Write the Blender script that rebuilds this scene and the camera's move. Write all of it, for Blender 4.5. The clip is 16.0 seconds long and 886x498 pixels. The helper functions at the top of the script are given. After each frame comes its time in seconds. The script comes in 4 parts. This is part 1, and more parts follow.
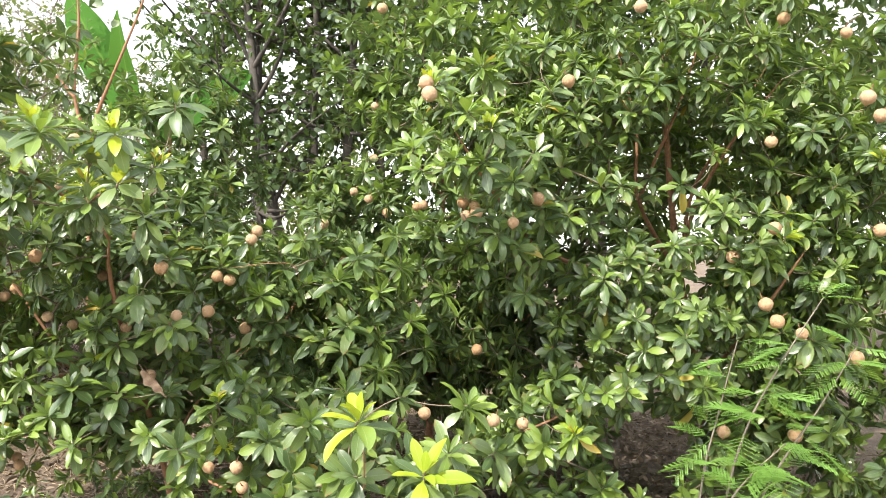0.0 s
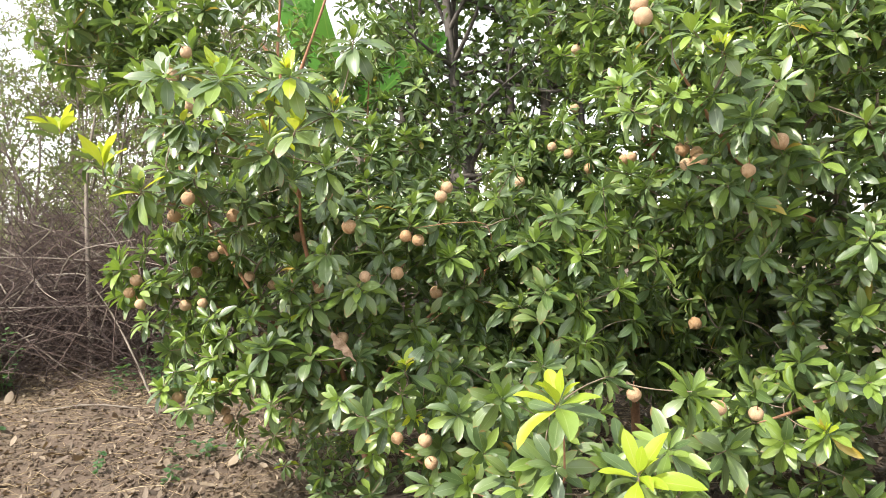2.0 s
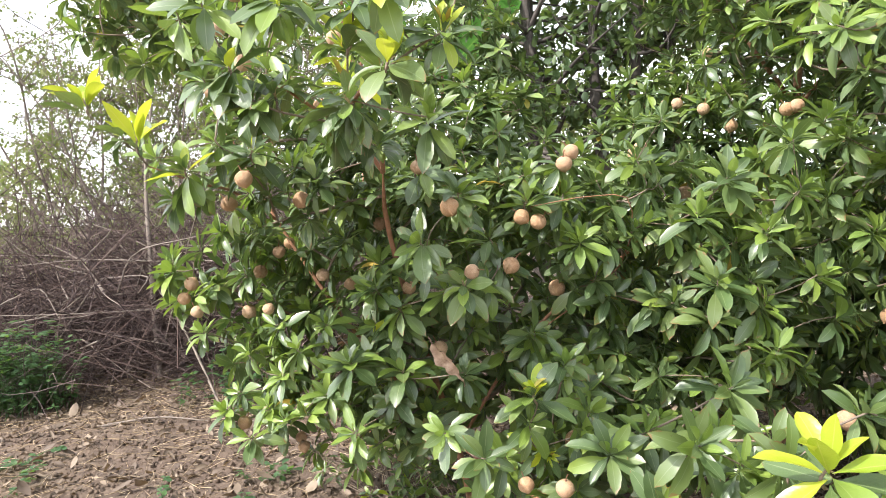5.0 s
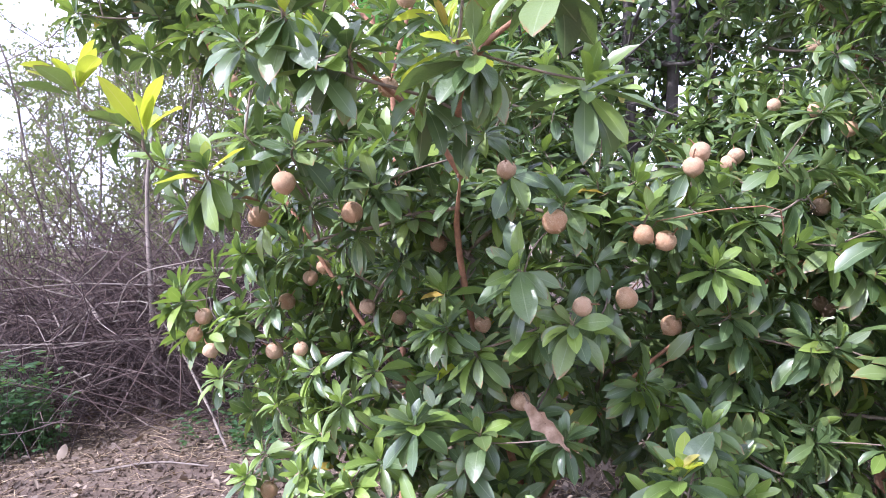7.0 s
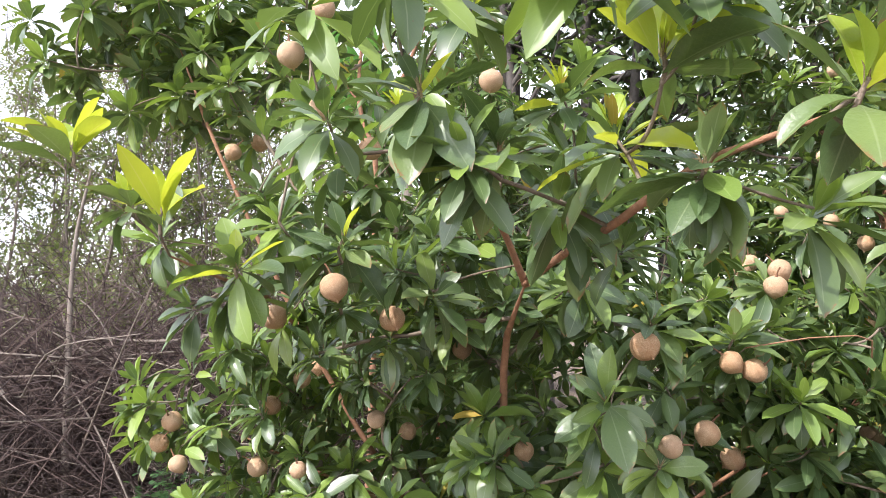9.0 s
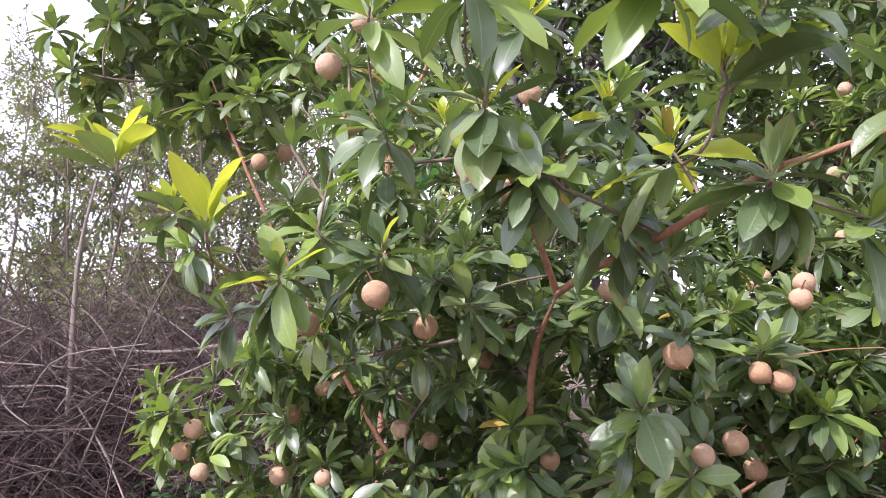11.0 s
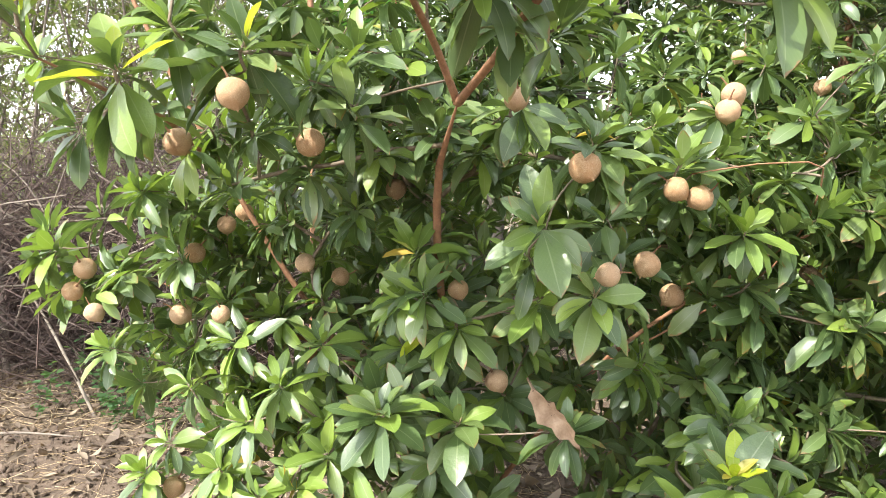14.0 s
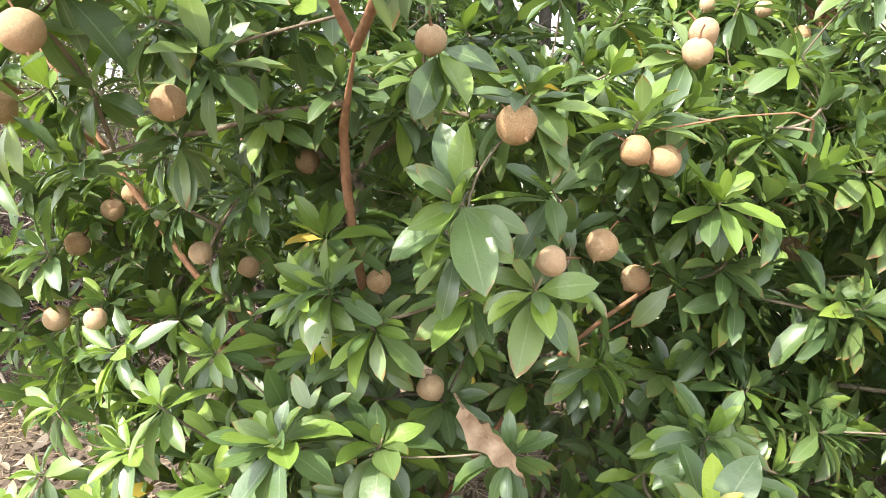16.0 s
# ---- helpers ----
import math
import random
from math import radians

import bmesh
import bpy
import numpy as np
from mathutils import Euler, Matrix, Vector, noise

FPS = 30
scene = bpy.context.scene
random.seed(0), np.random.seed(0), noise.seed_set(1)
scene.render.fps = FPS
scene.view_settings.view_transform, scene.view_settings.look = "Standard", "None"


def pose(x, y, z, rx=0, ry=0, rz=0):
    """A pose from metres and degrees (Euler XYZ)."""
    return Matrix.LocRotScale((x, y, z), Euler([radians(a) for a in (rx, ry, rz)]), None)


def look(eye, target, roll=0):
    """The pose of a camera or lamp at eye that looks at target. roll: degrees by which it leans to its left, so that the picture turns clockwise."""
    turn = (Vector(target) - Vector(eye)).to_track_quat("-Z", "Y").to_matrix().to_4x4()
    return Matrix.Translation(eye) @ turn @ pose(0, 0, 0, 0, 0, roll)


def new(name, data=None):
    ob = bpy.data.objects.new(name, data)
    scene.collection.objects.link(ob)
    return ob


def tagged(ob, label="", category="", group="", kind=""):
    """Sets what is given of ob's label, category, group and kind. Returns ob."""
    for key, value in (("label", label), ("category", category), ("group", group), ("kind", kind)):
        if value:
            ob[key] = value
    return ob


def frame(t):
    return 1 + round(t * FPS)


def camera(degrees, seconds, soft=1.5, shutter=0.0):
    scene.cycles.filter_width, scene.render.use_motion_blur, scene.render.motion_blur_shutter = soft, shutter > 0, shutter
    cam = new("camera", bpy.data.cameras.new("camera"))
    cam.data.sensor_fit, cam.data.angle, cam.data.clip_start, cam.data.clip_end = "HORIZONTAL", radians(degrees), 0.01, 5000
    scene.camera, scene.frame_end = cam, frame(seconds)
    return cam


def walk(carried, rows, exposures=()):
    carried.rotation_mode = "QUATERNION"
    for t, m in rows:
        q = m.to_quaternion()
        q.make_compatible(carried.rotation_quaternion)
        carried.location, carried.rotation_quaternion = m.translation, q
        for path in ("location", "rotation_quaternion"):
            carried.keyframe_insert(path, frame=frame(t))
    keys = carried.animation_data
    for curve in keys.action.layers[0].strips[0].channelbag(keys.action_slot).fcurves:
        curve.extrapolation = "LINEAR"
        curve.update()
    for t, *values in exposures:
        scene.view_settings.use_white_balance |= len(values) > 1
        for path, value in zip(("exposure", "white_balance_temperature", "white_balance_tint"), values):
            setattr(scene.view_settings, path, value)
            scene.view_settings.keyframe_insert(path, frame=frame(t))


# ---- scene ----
cam = camera(64.9, 16.0, soft=0.5)
METRES, EYE, TILT, LEAN, TURN = 3.1, 1.5, 0.0, 0.0, 0.0
ROWS = [
    (0.0, 0.0, 0.0, 0.0, -0.0, 0.0, -0.0),
    (0.5, -0.0124, 0.042, -0.0102, 0.31, -2.49, 0.48),
    (1.0, -0.0148, 0.0637, -0.0137, 4.55, -3.61, 1.24),
    (1.5, -0.0155, 0.0917, -0.017, 10.49, -2.29, 0.62),
    (2.0, -0.0157, 0.1211, -0.0173, 16.17, -2.48, 0.4),
    (2.5, -0.0237, 0.1507, -0.0203, 17.19, -4.0, 0.53),
    (3.0, -0.0517, 0.189, -0.0293, 13.67, -3.84, 0.85),
    (3.5, -0.0814, 0.2085, -0.0296, 11.86, -4.33, 1.8),
    (4.0, -0.106, 0.2297, -0.0304, 12.09, -5.84, 1.8),
    (4.5, -0.1217, 0.273, -0.0277, 21.1, -3.97, 2.87),
    (7.0, -0.2901, 0.4538, -0.0312, 21.02, -1.44, 2.56),
    (7.5, -0.3084, 0.4859, -0.0276, 21.93, -0.12, 1.18),
    (8.0, -0.332, 0.5081, -0.0179, 16.71, 0.51, 1.08),
    (8.5, -0.3868, 0.5077, 0.0042, 14.33, 1.81, -0.48),
    (9.0, -0.4218, 0.502, 0.0042, 14.22, 4.16, -0.21),
    (9.5, -0.4298, 0.4909, 0.0086, 13.2, 5.83, -0.58),
    (12.0, -0.4578, 0.4874, -0.0055, 13.86, 3.74, -0.62),
    (12.5, -0.4549, 0.5024, -0.0054, 10.5, 0.35, -0.39),
    (13.0, -0.4592, 0.5088, -0.0079, 6.93, -2.44, -0.29),
    (13.5, -0.4396, 0.5268, -0.0179, 7.74, -4.43, -0.17),
    (14.0, -0.4113, 0.5529, -0.0344, 10.72, -5.78, -0.2),
    (14.5, -0.3991, 0.5732, -0.0409, 8.72, -5.26, 0.44),
    (15.0, -0.3878, 0.5905, -0.0377, 7.68, -6.42, -0.25),
    (15.5, -0.3799, 0.6158, -0.0441, 10.54, -8.84, 0.96),
    (16.0, -0.391, 0.6571, -0.0397, 8.43, -7.91, 1.31),
]
walk(cam, [(t, pose(0, 0, EYE, TILT, LEAN, TURN) @ pose(METRES * x, METRES * y, METRES * z, 90 + pitch, roll, yaw)) for t, x, y, z, yaw, pitch, roll in ROWS],
     exposures=[(0.0, 0.66, 6590, 10), (2.0, 0.6, 6640, 10), (4.0, 0.64, 6640, 10), (7.0, 0.72, 5380, 31), (7.8, 0.7, 5950, 18), (8.5, 0.64, 6250, 14), (9.0, 0.5, 6080, 18), (9.5, 0.48, 5790, 28), (12.0, 0.3, 5890, 34), (12.6, 0.56, 5640, 33), (13.5, 0.78, 6320, 17), (14.0, 1.0, 6470, 10), (16.0, 1.17, 6470, 8)])

# ------------------------------------------------------------------ light
SUN_DIR = Vector((-0.39, -0.53, 0.75)).normalized()
world = bpy.data.worlds.new("sky")
scene.world = world
world.use_nodes = True
wn = world.node_tree.nodes
sky = wn.new("ShaderNodeTexSky")
sky.sky_type = "NISHITA"
sky.sun_disc = False
sky.sun_elevation = math.asin(SUN_DIR.z)
sky.sun_rotation = math.atan2(SUN_DIR.x, SUN_DIR.y)
sky.air_density, sky.dust_density, sky.ozone_density = 1.0, 1.1, 1.0
wn["Background"].inputs[1].default_value = 0.235
haze = wn.new("ShaderNodeHueSaturation")
haze.inputs["Saturation"].default_value, haze.inputs["Value"].default_value = 0.18, 1.55
world.node_tree.links.new(sky.outputs[0], haze.inputs["Color"])
world.node_tree.links.new(haze.outputs[0], wn["Background"].inputs[0])
sun = new("sun", bpy.data.lights.new("sun", "SUN"))
sun.data.energy, sun.data.angle, sun.data.color = 5.0, radians(0.55), (1.0, 0.94, 0.84)
sun.matrix_world = look(SUN_DIR * 30, (0, 0, 0))

GROUND = -0.15
GOLD = radians(137.5)


# ------------------------------------------------------------------ materials
class Nodes:
    """A small helper to write node materials."""

    def __init__(self, name):
        self.mat = bpy.data.materials.new(name)
        self.mat.use_nodes = True
        self.t = self.mat.node_tree
        self.bsdf = self.t.nodes["Principled BSDF"]
        self.out = self.t.nodes["Material Output"]

    def add(self, kind, **props):
        n = self.t.nodes.new(kind)
        for k, v in props.items():
            setattr(n, k, v)
        return n

    def put(self, socket, value):
        if isinstance(value, bpy.types.NodeSocket):
            self.t.links.new(value, socket)
        else:
            socket.default_value = value

    def noise(self, scale, detail=4.0, rough=0.55, vec=None):
        n = self.add("ShaderNodeTexNoise")
        n.inputs["Scale"].default_value, n.inputs["Detail"].default_value, n.inputs["Roughness"].default_value = scale, detail, rough
        self.put(n.inputs["Vector"], vec if vec is not None else self.coord())
        return n.outputs["Fac"]

    def coord(self, which="Object"):
        return self.add("ShaderNodeTexCoord").outputs[which]

    def ramp(self, fac, stops):
        n = self.add("ShaderNodeValToRGB")
        while len(n.color_ramp.elements) < len(stops):
            n.color_ramp.elements.new(0.5)
        for e, (p, c) in zip(n.color_ramp.elements, stops):
            e.position, e.color = p, (*c, 1) if len(c) == 3 else c
        self.put(n.inputs[0], fac)
        return n.outputs[0]

    def mix(self, fac, a, b, blend="MIX"):
        n = self.add("ShaderNodeMix", data_type="RGBA", blend_type=blend)
        self.put(n.inputs[0], fac)
        self.put(n.inputs[6], (*a, 1) if isinstance(a, tuple) else a)
        self.put(n.inputs[7], (*b, 1) if isinstance(b, tuple) else b)
        return n.outputs[2]

    def math(self, op, a, b=0.0, c=0.0):
        n = self.add("ShaderNodeMath", operation=op)
        for s, v in zip(n.inputs, (a, b, c)):
            self.put(s, v)
        return n.outputs[0]

    def bump(self, height, strength, distance):
        n = self.add("ShaderNodeBump")
        n.inputs["Strength"].default_value, n.inputs["Distance"].default_value = strength, distance
        self.put(n.inputs["Height"], height)
        self.put(self.bsdf.inputs["Normal"], n.outputs[0])
        return n.outputs[0]


def island(n, shared):
    """A random number for each leaf: by object where leaves are objects, by island where they are joined."""
    if shared:
        return n.add("ShaderNodeObjectInfo").outputs["Random"]
    return n.add("ShaderNodeNewGeometry").outputs["Random Per Island"]


def leaf_material(name, dark, mid, light, rib, through_colour, amount, shared, rough=0.33, scorch=0.0, gloss=0.32):
    n = Nodes(name)
    rnd = island(n, shared)
    uv = n.add("ShaderNodeSeparateXYZ")
    n.put(uv.inputs[0], n.coord("UV"))
    u, v = uv.outputs[0], uv.outputs[1]
    across = n.math("ABSOLUTE", n.math("SUBTRACT", u, 0.5))
    col = n.ramp(rnd, [(0.0, dark), (0.5, mid), (1.0, light)])
    patch = n.noise(34.0, 3.0)
    col = n.mix(n.math("MULTIPLY", patch, 0.45), col, light)
    vein = n.math("SINE", n.math("MULTIPLY", n.math("SUBTRACT", v, n.math("MULTIPLY", across, 0.55)), 95.0))
    veinline = n.ramp(vein, [(0.86, (0, 0, 0)), (1.0, (0.07, 0.07, 0.07))])
    col = n.mix(veinline, col, rib)
    ribline = n.ramp(across, [(0.010, (0.5, 0.5, 0.5)), (0.034, (0, 0, 0))])
    col = n.mix(ribline, col, rib)
    if scorch:
        tip = n.math("ADD", n.math("ADD", v, n.math("MULTIPLY", across, 0.7)), n.math("MULTIPLY", n.noise(60.0), 0.5))
        tip = n.math("ADD", tip, n.math("MULTIPLY", rnd, 0.28))
        col = n.mix(n.math("MULTIPLY", n.math("GREATER_THAN", tip, 1.62), scorch), col, (0.20, 0.10, 0.035))
        spots = n.math("GREATER_THAN", n.noise(95.0, 2.0), 0.735)
        col = n.mix(n.math("MULTIPLY", spots, 0.6), col, (0.10, 0.07, 0.03))
    n.put(n.bsdf.inputs["Base Color"], col)
    n.put(n.bsdf.inputs["Roughness"], n.math("ADD", rough, n.math("MULTIPLY", n.noise(20.0), 0.18)))
    n.bsdf.inputs["IOR"].default_value = 1.55
    n.bsdf.inputs["Coat Weight"].default_value, n.bsdf.inputs["Coat Roughness"].default_value = gloss, 0.25
    normal = n.bump(n.math("ADD", n.math("MULTIPLY", vein, 0.006), n.noise(16.0, 2.0)), 0.16, 0.006)
    tr = n.add("ShaderNodeBsdfTranslucent")
    n.put(tr.inputs["Color"], n.mix(ribline, n.mix(0.35, through_colour, col), rib))
    n.put(tr.inputs["Normal"], normal)
    m = n.add("ShaderNodeMixShader")
    m.inputs[0].default_value = amount
    n.t.links.new(n.bsdf.outputs[0], m.inputs[1])
    n.t.links.new(tr.outputs[0], m.inputs[2])
    n.t.links.new(m.outputs[0], n.out.inputs[0])
    return n.mat


def leaf_set(name, shared):
    return [
        leaf_material(name + "_mature", (0.029, 0.063, 0.026), (0.065, 0.116, 0.038), (0.138, 0.191, 0.056), (0.24, 0.30, 0.14), (0.27, 0.42, 0.06), 0.18, shared, scorch=0.8),
        leaf_material(name + "_young", (0.20, 0.325, 0.028), (0.29, 0.395, 0.030), (0.38, 0.45, 0.036), (0.52, 0.53, 0.13), (0.72, 0.74, 0.045), 0.42, shared, rough=0.26),
        # pale new leaves; also gives sunlit foliage its brightness in places
        leaf_material(name + "_fresh_or_lit", (0.098, 0.165, 0.035), (0.140, 0.220, 0.041), (0.205, 0.285, 0.050), (0.30, 0.38, 0.13), (0.36, 0.54, 0.05), 0.24, shared),
        leaf_material(name + "_ageing", (0.16, 0.20, 0.03), (0.30, 0.26, 0.04), (0.42, 0.30, 0.05), (0.45, 0.38, 0.14), (0.62, 0.44, 0.06), 0.30, shared, rough=0.45),
    ]


SINGLE = leaf_set("leaf", True)
JOINED = leaf_set("foliage", False)


def bark(name, a, b, scale, rough=0.85, lichen=(0.30, 0.27, 0.22)):
    n = Nodes(name)
    w = n.noise(scale, 6.0, 0.65)
    big = n.noise(scale * 0.17, 3.0)
    col = n.mix(n.math("MULTIPLY", big, 0.6), n.ramp(w, [(0.3, a), (0.7, b)]), lichen)
    n.put(n.bsdf.inputs["Base Color"], col)
    n.bsdf.inputs["Roughness"].default_value = rough
    n.bump(w, 0.8, 0.006)
    return n.mat


BARK = bark("sapodilla_bark", (0.15, 0.066, 0.034), (0.34, 0.165, 0.085), 60, lichen=(0.34, 0.195, 0.115))
TWIG = bark("sapodilla_twig", (0.085, 0.055, 0.033), (0.20, 0.135, 0.080), 80)
BARK_DARK = bark("tree_bark", (0.030, 0.025, 0.022), (0.080, 0.068, 0.058), 30, lichen=(0.11, 0.095, 0.080))
BARK_GREY = bark("dry_wood", (0.075, 0.056, 0.045), (0.22, 0.172, 0.135), 45)


def fruit_material():
    n = Nodes("sapodilla_skin")
    rnd = n.add("ShaderNodeObjectInfo").outputs["Random"]
    fine = n.noise(11.0, 6.0, 0.75)
    big = n.noise(1.6, 4.0, 0.6)
    col = n.ramp(fine, [(0.28, (0.24, 0.132, 0.064)), (0.52, (0.42, 0.262, 0.136)), (0.76, (0.56, 0.425, 0.29))])
    col = n.mix(n.ramp(big, [(0.42, (0, 0, 0)), (0.62, (0.65, 0.65, 0.65))]), col, (0.36, 0.19, 0.085))
    col = n.mix(n.math("MULTIPLY", rnd, 0.3), col, (0.56, 0.43, 0.31))
    speck = n.math("GREATER_THAN", n.noise(26.0, 3.0, 0.7), 0.66)
    col = n.mix(n.math("MULTIPLY", speck, 0.55), col, (0.16, 0.085, 0.045))
    n.put(n.bsdf.inputs["Base Color"], col)
    n.bsdf.inputs["Roughness"].default_value = 0.72
    n.bump(fine, 0.35, 0.03)
    return n.mat


FRUIT = fruit_material()
BUD = bark("bud_scale", (0.20, 0.12, 0.05), (0.38, 0.30, 0.12), 90)


def plain_leaf(name, a, b, c, thr, amount, rough=0.5, shared=False):
    n = Nodes(name)
    rnd = island(n, shared)
    col = n.ramp(rnd, [(0, a), (0.5, b), (1, c)])
    col = n.mix(n.math("MULTIPLY", n.noise(25.0), 0.4), col, b)
    n.put(n.bsdf.inputs["Base Color"], col)
    n.bsdf.inputs["Roughness"].default_value = rough
    if amount:
        tr = n.add("ShaderNodeBsdfTranslucent")
        n.put(tr.inputs["Color"], (*thr, 1))
        m = n.add("ShaderNodeMixShader")
        m.inputs[0].default_value = amount
        n.t.links.new(n.bsdf.outputs[0], m.inputs[1])
        n.t.links.new(tr.outputs[0], m.inputs[2])
        n.t.links.new(m.outputs[0], n.out.inputs[0])
    return n.mat


BROAD = plain_leaf("broad_leaf", (0.034, 0.062, 0.026), (0.060, 0.105, 0.040), (0.110, 0.160, 0.060), (0.25, 0.38, 0.05), 0.2)
SPARSE = plain_leaf("thin_leaf", (0.06, 0.10, 0.03), (0.10, 0.15, 0.04), (0.20, 0.20, 0.07), (0.35, 0.42, 0.10), 0.3)
FEATHER = plain_leaf("feathery_leaf", (0.090, 0.20, 0.040), (0.135, 0.27, 0.050), (0.20, 0.33, 0.065), (0.36, 0.58, 0.08), 0.34)
WEED = plain_leaf("weed_leaf", (0.022, 0.060, 0.024), (0.038, 0.090, 0.032), (0.075, 0.140, 0.045), (0.25, 0.45, 0.06), 0.25)
LITTER = plain_leaf("dry_leaf", (0.058, 0.043, 0.032), (0.125, 0.094, 0.067), (0.28, 0.222, 0.155), (0.4, 0.25, 0.1), 0.08, 0.75)
LITTER_SINGLE = plain_leaf("single_dry_leaf", (0.058, 0.043, 0.032), (0.125, 0.094, 0.067), (0.28, 0.222, 0.155), (0.4, 0.25, 0.1), 0.08, 0.75, True)
STRAW = plain_leaf("straw", (0.24, 0.17, 0.09), (0.38, 0.28, 0.16), (0.55, 0.44, 0.27), (0.4, 0.3, 0.1), 0.0, 0.7)
BRUSH = plain_leaf("dry_twig", (0.032, 0.020, 0.018), (0.068, 0.045, 0.039), (0.17, 0.122, 0.100), (0.3, 0.2, 0.1), 0.0, 0.85)
BANANA = leaf_material("banana_leaf", (0.030, 0.110, 0.012), (0.045, 0.140, 0.016), (0.065, 0.165, 0.020), (0.15, 0.26, 0.04), (0.14, 0.34, 0.02), 0.30, True, 0.75, gloss=0.0)
BANANA.node_tree.nodes["Principled BSDF"].inputs["Specular IOR Level"].default_value = 0.2


def soil_material():
    n = Nodes("soil")
    big = n.noise(0.9, 4.0)
    mid = n.noise(9.0, 6.0, 0.7)
    fine = n.noise(70.0, 5.0, 0.7)
    col = n.ramp(mid, [(0.25, (0.056, 0.040, 0.029)), (0.5, (0.115, 0.084, 0.059)), (0.8, (0.20, 0.152, 0.106))])
    col = n.mix(n.math("MULTIPLY", fine, 0.5), col, (0.17, 0.115, 0.08))
    col = n.mix(n.ramp(big, [(0.45, (0, 0, 0)), (0.7, (0.5, 0.5, 0.5))]), col, (0.22, 0.165, 0.10))
    n.put(n.bsdf.inputs["Base Color"], col)
    n.bsdf.inputs["Roughness"].default_value = 0.95
    n.bump(n.math("ADD", mid, fine), 0.8, 0.02)
    return n.mat


SOIL = soil_material()


# ------------------------------------------------------------------ mesh helpers
def mesh_from(name, verts, quads, mats, uvs=None, index=None, smooth=True):
    """A mesh from arrays: quads (n x 4); a triangle repeats no corner, it is given as n x 3."""
    me = bpy.data.meshes.new(name)
    verts, quads = np.asarray(verts, np.float32), np.asarray(quads, np.int32)
    k = quads.shape[1]
    me.vertices.add(len(verts))
    me.vertices.foreach_set("co", verts.ravel())
    me.loops.add(quads.size)
    me.loops.foreach_set("vertex_index", quads.ravel())
    me.polygons.add(len(quads))
    me.polygons.foreach_set("loop_start", np.arange(0, quads.size, k, dtype=np.int32))
    if index is not None:
        me.polygons.foreach_set("material_index", np.asarray(index, np.int32))
    if uvs is not None:
        layer = me.uv_layers.new(name="UVMap")
        layer.data.foreach_set("uv", np.asarray(uvs, np.float32)[quads.ravel()].ravel())
    for m in mats if isinstance(mats, list) else [mats]:
        me.materials.append(m)
    me.update(calc_edges=True)
    me.validate()
    if smooth:
        me.shade_smooth()
    return me


def thing(name, at, label, category, group="", kind=""):
    ob = new(name)
    ob.empty_display_size = 0.1
    ob.matrix_basis = Matrix.Translation(at)
    return tagged(ob, label, category, group, kind)


def part(name, me, parent, label="", kind="", at=None):
    ob = new(name, me)
    ob.parent = parent
    if parent.type == "EMPTY":
        ob.matrix_parent_inverse = parent.matrix_basis.inverted()
    if at is not None:
        ob.matrix_basis = at
    return tagged(ob, label, "", "", kind)


def unit(a):
    a = np.asarray(a, float)
    return a / (np.linalg.norm(a, axis=-1, keepdims=True) + 1e-9)


def tube(points, radii, sides=6, rng=None, rough=0.0):
    """Vertices and quads of a tapered tube along points, closed to a tip at its end."""
    p = np.asarray(points, float)
    r = np.asarray(radii, float)
    d = unit(np.gradient(p, axis=0))
    ref = np.array([0.31, 0.17, 0.93]) if abs(d[0] @ np.array([0.31, 0.17, 0.93])) < 0.9 else np.array([1.0, 0, 0])
    a = unit(np.cross(d, ref))
    b = np.cross(d, a)
    ang = np.linspace(0, 2 * np.pi, sides, endpoint=False)
    ring = r[:, None] * (1 + (rng.normal(0, rough, (len(p), sides)) if rng is not None and rough else 0))
    v = p[:, None] + ring[..., None] * (np.cos(ang)[None, :, None] * a[:, None] + np.sin(ang)[None, :, None] * b[:, None])
    q = []
    for i in range(len(p) - 1):
        for j in range(sides):
            k = (j + 1) % sides
            q.append((i * sides + j, i * sides + k, i * sides + sides + k, i * sides + sides + j))
    return v.reshape(-1, 3), np.array(q)


def joined(pieces):
    vs, qs, n = [], [], 0
    for v, q in pieces:
        vs.append(v)
        qs.append(q + n)
        n += len(v)
    return np.concatenate(vs), np.concatenate(qs)


def curve(points, n):
    """A smooth line of n points through the given ones."""
    p = np.asarray(points, float)
    t = np.linspace(0, len(p) - 1, n)
    i = np.clip(t.astype(int), 0, len(p) - 2)
    f = (t - i)[:, None]
    ext = np.vstack([2 * p[0] - p[1], p, 2 * p[-1] - p[-2]])
    a, b, c, d = ext[i], ext[i + 1], ext[i + 2], ext[i + 3]
    return 0.5 * (2 * b + (c - a) * f + (2 * a - 5 * b + 4 * c - d) * f ** 2 + (3 * b - a - 3 * c + d) * f ** 3)


# ------------------------------------------------------------------ leaves

